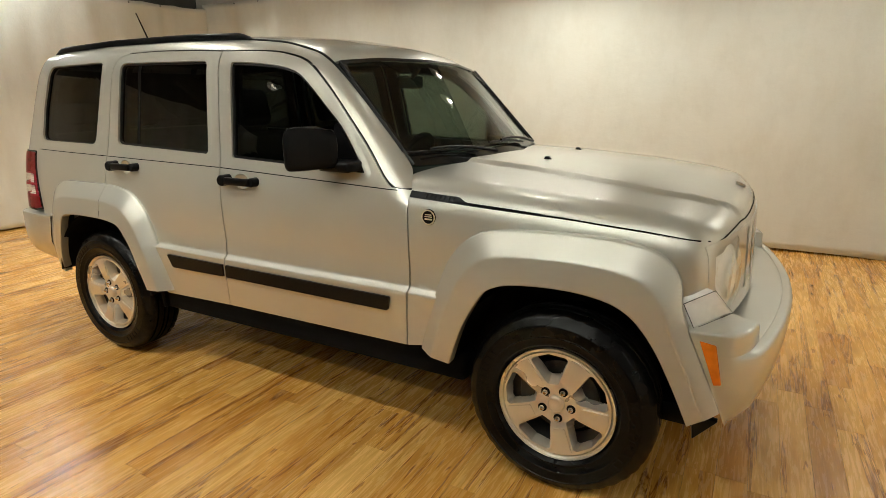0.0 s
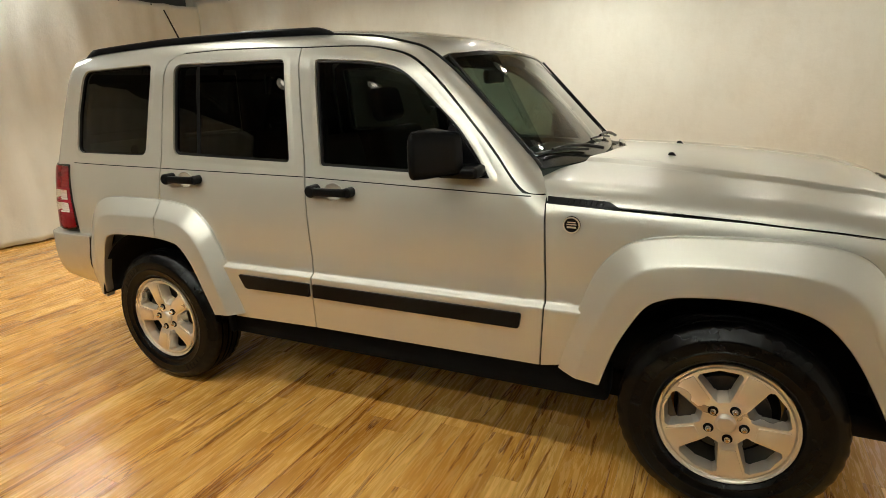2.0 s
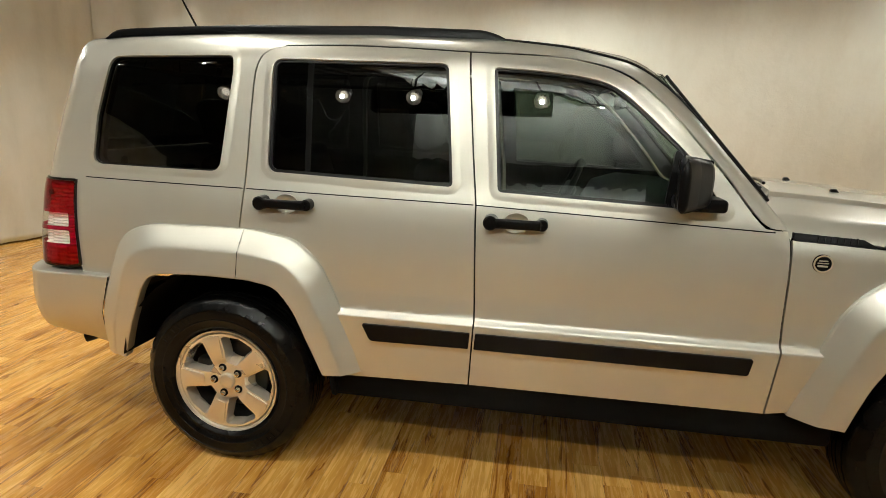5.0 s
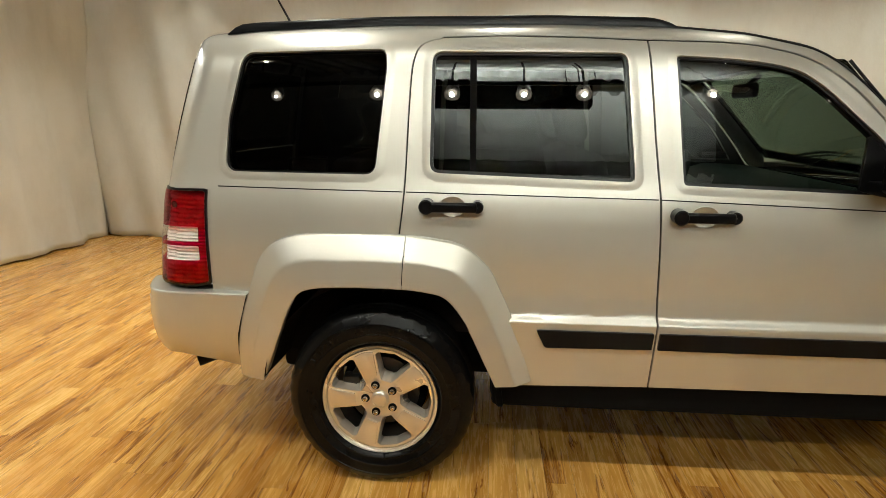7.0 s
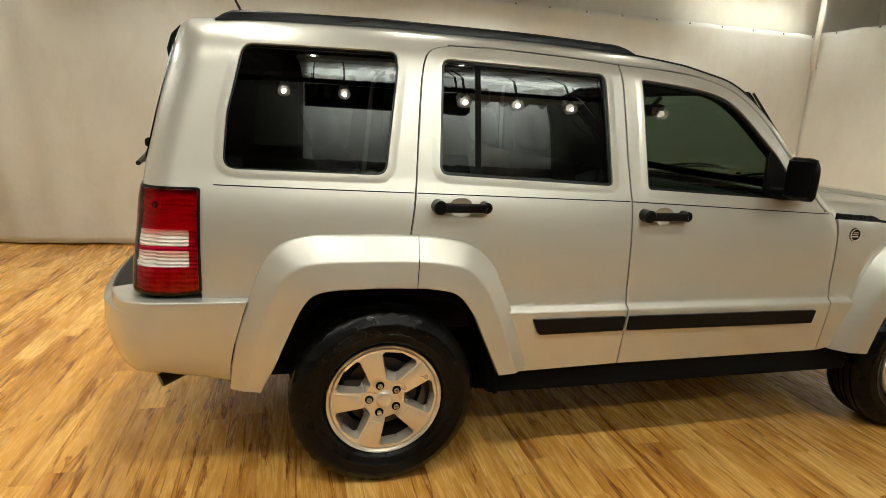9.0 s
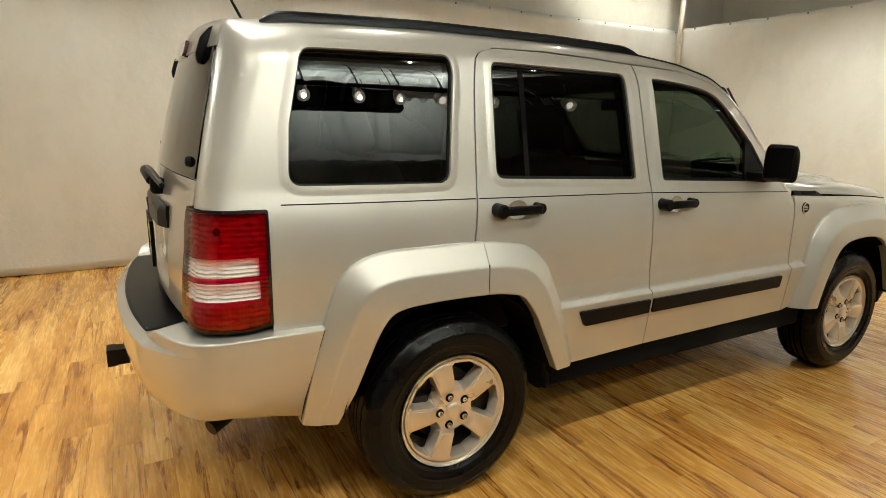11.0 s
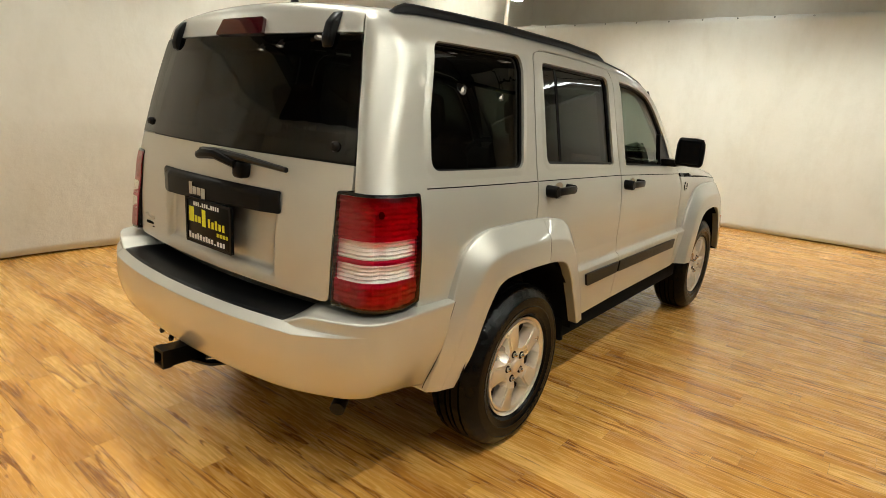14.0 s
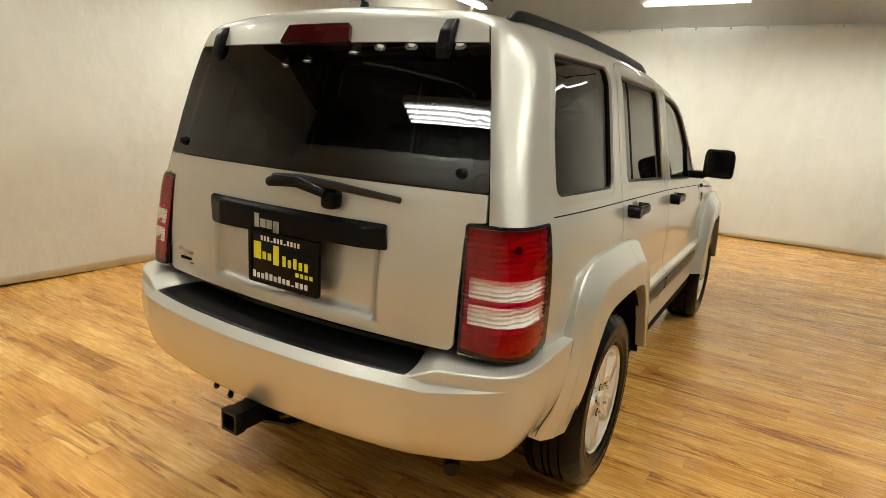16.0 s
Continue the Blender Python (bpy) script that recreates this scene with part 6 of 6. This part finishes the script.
slab("wall_upper_front", (BAY, -6.38, 0.0), (BAY_END, -6.2, CEILING), WHITEDECK, "unseen white wall section, there for the window reflections")
slab("wall_upper_front_far", (BAY_END, -6.38, 0.0), (8.0, -6.2, CEILING), DECK, "dark wall behind the lamps")
slab("wall_upper_front_dark", (-4.42, -6.38, 0.0), (BAY, -6.2, CEILING), DECK, "dark wall behind the lamps")
# ribbed ceiling deck: grey over the car to bounce light, dark beyond, white where windows reflect it
def deck(name, x0, x1, y0, y1, mat, label, level=CEILING):
    dx = np.linspace(x0, x1, max(8, int((x1 - x0) * 20)))
    rows = [np.stack([dx, np.full_like(dx, y), level + 0.05 * np.clip(np.sin(dx * 2 * math.pi / 0.3) * 2.2, -1, 1)], 1) for y in (y0, y1)]
    me = net(name, np.array(rows), flip=True)
    me.materials.append(mat)
    tagged(new(name, me), label, "ceiling", kind="structure")


deck("ceiling", -4.6, 7.5, -2.6, 3.8, GREYDECK, "grey ribbed metal ceiling deck")
deck("ceiling_rear", -4.6, BAY, -6.4, -2.6, DECK, "dark ribbed metal ceiling deck")
deck("ceiling_far", BAY_END, 7.5, -6.4, -2.6, DECK, "dark ribbed metal ceiling deck")
deck("ceiling_white", BAY, BAY_END, -6.4, -3.15, WHITEDECK, "unseen white ribbed ceiling deck, there for the window reflections", LOW)
deck("ceiling_bay", BAY, BAY_END, -3.15, -2.6, DECK, "dark ribbed metal ceiling deck")
slab("wall_drop", (BAY, -3.15, LOW - 0.05), (BAY_END, -3.10, CEILING + 0.05), WHITEDECK, "added white face where the unseen ceiling drops")

# ---- track lights: can, lens, stem ----
can_bm = lathe([(0.020, 0.16), (0.045, 0.155), (0.060, 0.12), (0.068, 0.02), (0.072, 0.0), (0.066, 0.0), (0.058, 0.05)], 28, "z")
can_data = bpy.data.meshes.new("lamp_can")
can_bm.to_mesh(can_data)
can_bm.free()
can_data.materials.append(WHITEMETAL)
bulb_bm = lathe([(0.001, 0.018), (0.024, 0.016), (0.040, 0.034)], 24, "z")
bulb_data = bpy.data.meshes.new("bulb")
bulb_bm.to_mesh(bulb_data)
bulb_bm.free()
bulb_data.materials.append(LAMPGLOW)
for row, aim in ((TRACK_SIDE, lambda p: (p[0] * 0.9, -1.5, 0.6)), (TRACK_AISLE, lambda p: (p[0], p[1] + 0.1, 0.0)), (TRACK_TAIL, lambda p: (p[0] - 0.35, p[1] - 0.4, 0.0)), (TRACK_BACK, lambda p: (p[0] * 0.95, 2.3, 0.0)), (TRACK_TOP, lambda p: (p[0] + 0.001, p[1] + 0.001, 0.0)), (TRACK_NOSE, lambda p: (6.1, p[1] + 0.2, 0.0))):
    for p in row:
        head = thing("track_lamp", "white track spot lamp, lit, aimed at the car", "lamp", p, "track lamps")
        m = look((0, 0, 0), Vector(aim(p)) - Vector(p))
        can = part("lamp_can", can_data, WHITEMETAL, head)
        can.matrix_local = m @ Matrix.Translation((0, 0, 0.0))
        bulb = part("bulb", bulb_data, LAMPGLOW, head, "glowing warm bulb")
        bulb.matrix_local = m
        part("stem", tube([(0, 0, 0.08), (0, 0, CEILING - p[2] + 0.03)], 0.012, 8), DARKSTEEL, head)
for a, b in (((-3.2, -3.6, 2.80), (5.6, -3.6, 2.80)), ((-2.36, -0.2, 3.16), (-2.78, 3.2, 3.16)), ((5.3, -4.0, 3.11), (5.3, 2.0, 3.11)), ((-3.4, 2.62, 3.06), (4.8, 2.62, 3.06)), ((-3.0, -2.2, 3.36), (3.8, -2.2, 3.36)), ((-0.7, -1.0, 3.26), (-0.7, 1.4, 3.26)), ((0.0, 0.3, 3.26), (2.5, 0.3, 3.26))):
    tr = thing("lighting_track", "dark lighting track below the ceiling", "track", ((a[0] + b[0]) / 2, (a[1] + b[1]) / 2, 3.2))
    c = Vector(tr.location)
    part("track_rail", tube([Vector(a) + Vector((0, 0, 0.06)) - c, Vector(b) + Vector((0, 0, 0.06)) - c], 0.025, 8), DARKSTEEL, tr)
    for k in (0.1, 0.5, 0.9):
        q = Vector(a).lerp(Vector(b), k)
        part("hanger", tube([q + Vector((0, 0, 0.06)) - c, Vector((q.x, q.y, CEILING - 0.05)) - c], 0.006, 6), DARKSTEEL, tr)

val = thing("black_valance", "long black cloth-covered box hung below the ceiling", "valance", (0.45, -3.85, 2.78))
part("valance_box", box((-0.85, -0.08, -0.11), (0.85, 0.10, 0.12), 0.01), BLACKCLOTH, val)
for x in (-0.75, 0.75):
    part("hanger", tube([(x, 0, 0.10), (x, 0, CEILING - 2.78)], 0.008, 6), DARKSTEEL, val)

# ---- strip lights on the walls, open troffer behind the tail ----
def strip_light(at, length, along, label, glow, above=CEILING, up=False):
    ob = thing("strip_light", label, "lamp", at, "strip lights")
    ob.rotation_euler = (0, 0, 0 if along == "x" else math.pi / 2)
    tray = [(-0.085, 0.030), (-0.060, -0.006), (0.060, -0.006), (0.085, 0.030), (0.055, 0.004), (-0.055, 0.004)] if up else [(-0.034, 0.0), (-0.030, 0.045), (0.030, 0.045), (0.034, 0.0), (0.026, -0.006), (-0.026, -0.006)]
    part("reflector", prism(tray, -length / 2, length / 2, "y"), WHITEMETAL, ob).rotation_euler = (0, 0, math.pi / 2)
    wide, high = (0.030, 0.040) if up else (0.048, -0.014)
    for k in (-wide, wide):
        part("tube", tube([(-length / 2 + 0.05, k, high), (length / 2 - 0.05, k, high)], 0.013, 10), glow, ob, "glowing fluorescent tube")
    for x in (-length / 2 + 0.06, length / 2 - 0.06):
        part("hanger", tube([(x, 0, 0.004), (x, 0, above - at[2] - 0.04)], 0.006, 6), STEEL, ob)
    for x in (-length / 2 + 0.04, length / 2 - 0.04):
        part("lamp_holder", box((x - 0.010, -wide - 0.018, high - 0.018), (x + 0.010, wide + 0.018, high + 0.018), 0.004, 1), WHITEMETAL, ob)


troffer = thing("ceiling_troffer", "open four-tube fluorescent fitting hung from the ceiling", "lamp", (-3.72, 0.52, 3.06))
part("tray", box((-0.24, -0.64, 0.0), (0.24, 0.64, 0.06), 0.006), WHITEMETAL, troffer)
for k in (-0.165, -0.055, 0.055, 0.165):
    part("tube", tube([(k, -0.60, -0.016), (k, 0.60, -0.016)], 0.015, 10), TUBEGLOW, troffer, "glowing fluorescent tube")
for k in (-0.55, 0.55):
    part("hanger", tube([(0, k, 0.05), (0, k, CEILING - 3.11)], 0.006, 6), STEEL, troffer)
strip_light((6.45, 0.16, 3.15), 1.42, "y", "white fluorescent strip light by the wall", WALLGLOW)
strip_light((6.45, -3.3, 3.15), 1.42, "y", "white fluorescent strip light by the wall", WALLGLOW)
# tubes set brighter than the right wall's strips, to lift the upper back wall
strip_light((5.2, 3.12, 3.12), 1.7, "x", "white fluorescent strip light by the back wall", BACKGLOW)
# added uplights, out of view: they brighten the ceiling that the windows reflect
for sx in (0.45, 2.35):
    strip_light((sx, -5.0, 3.42), 1.7, "x", "added fluorescent uplight, brightens the unseen white ceiling", UPGLOW, LOW, True)
pipe = thing("corner_pipe", "cream pipe running down the corner of the hall", "pipe", (6.05, 3.36, 2.3))
part("pipe_run", tube([(0.03, 0, 0.0), (0.0, 0, 0.05), (0, 0, 1.6)], 0.035, 14), PLASTER, pipe)

# ---- floor ----
fl_me = bpy.data.meshes.new("floor")
b_ = box((-4.7, -6.4, -0.06), (7.6, 3.85, -0.0009))
b_.to_mesh(fl_me)
b_.free()
fl_me.materials.append(JOINT)
floor = tagged(new("floor", fl_me), "honey-coloured wood strip floor, satin", "floor", kind="structure")
STRIP = 0.113
rng = random.Random(41)
near, rest = [], []
row = 0
x = -4.55
while x < 7.3:
    y = -6.3 + rng.uniform(-0.6, 0)
    while y < 3.6:
        L = rng.choice((0.46, 0.78, 0.92, 1.22, 1.22))
        close = -1.95 < x < 0.05 and -1.6 < y < 1.8 or 0.05 <= x < 2.2 and -1.75 < y < -0.9
        (near if close and len(near) < 300 else rest).append((x, y, L))
        y += L
    x += STRIP
cache = {}


def strip_mesh(L):
    if L not in cache:
        w, e = STRIP - 0.0006, 0.0006
        v = [(0, 0, -0.0009), (w, 0, -0.0009), (w, L - 0.0008, -0.0009), (0, L - 0.0008, -0.0009), (e, e, 0), (w - e, e, 0), (w - e, L - 0.0008 - e, 0), (e, L - 0.0008 - e, 0)]
        f = [(4, 5, 6, 7), (0, 1, 5, 4), (1, 2, 6, 5), (2, 3, 7, 6), (3, 0, 4, 7)]
        me = bpy.data.meshes.new("strip")
        me.from_pydata(v, [], f)
        me.materials.append(WOOD)
        cache[L] = (me, v, f)
    return cache[L]


for x, y, L in near:
    ob = new("strip", strip_mesh(L)[0])
    ob.location = (x, y, 0)
    ob.parent = floor
V, F = [], []
for x, y, L in rest:
    _, v, f = strip_mesh(L)
    n = len(V)
    V += [(a + x, b + y, c) for a, b, c in v]
    F += [tuple(i + n for i in q) for q in f]
me = bpy.data.meshes.new("strips")
me.from_pydata(V, [], F)
me.materials.append(WOOD)
st_ = new("strips", me)
st_.parent = floor
tagged(st_, kind="stuff")
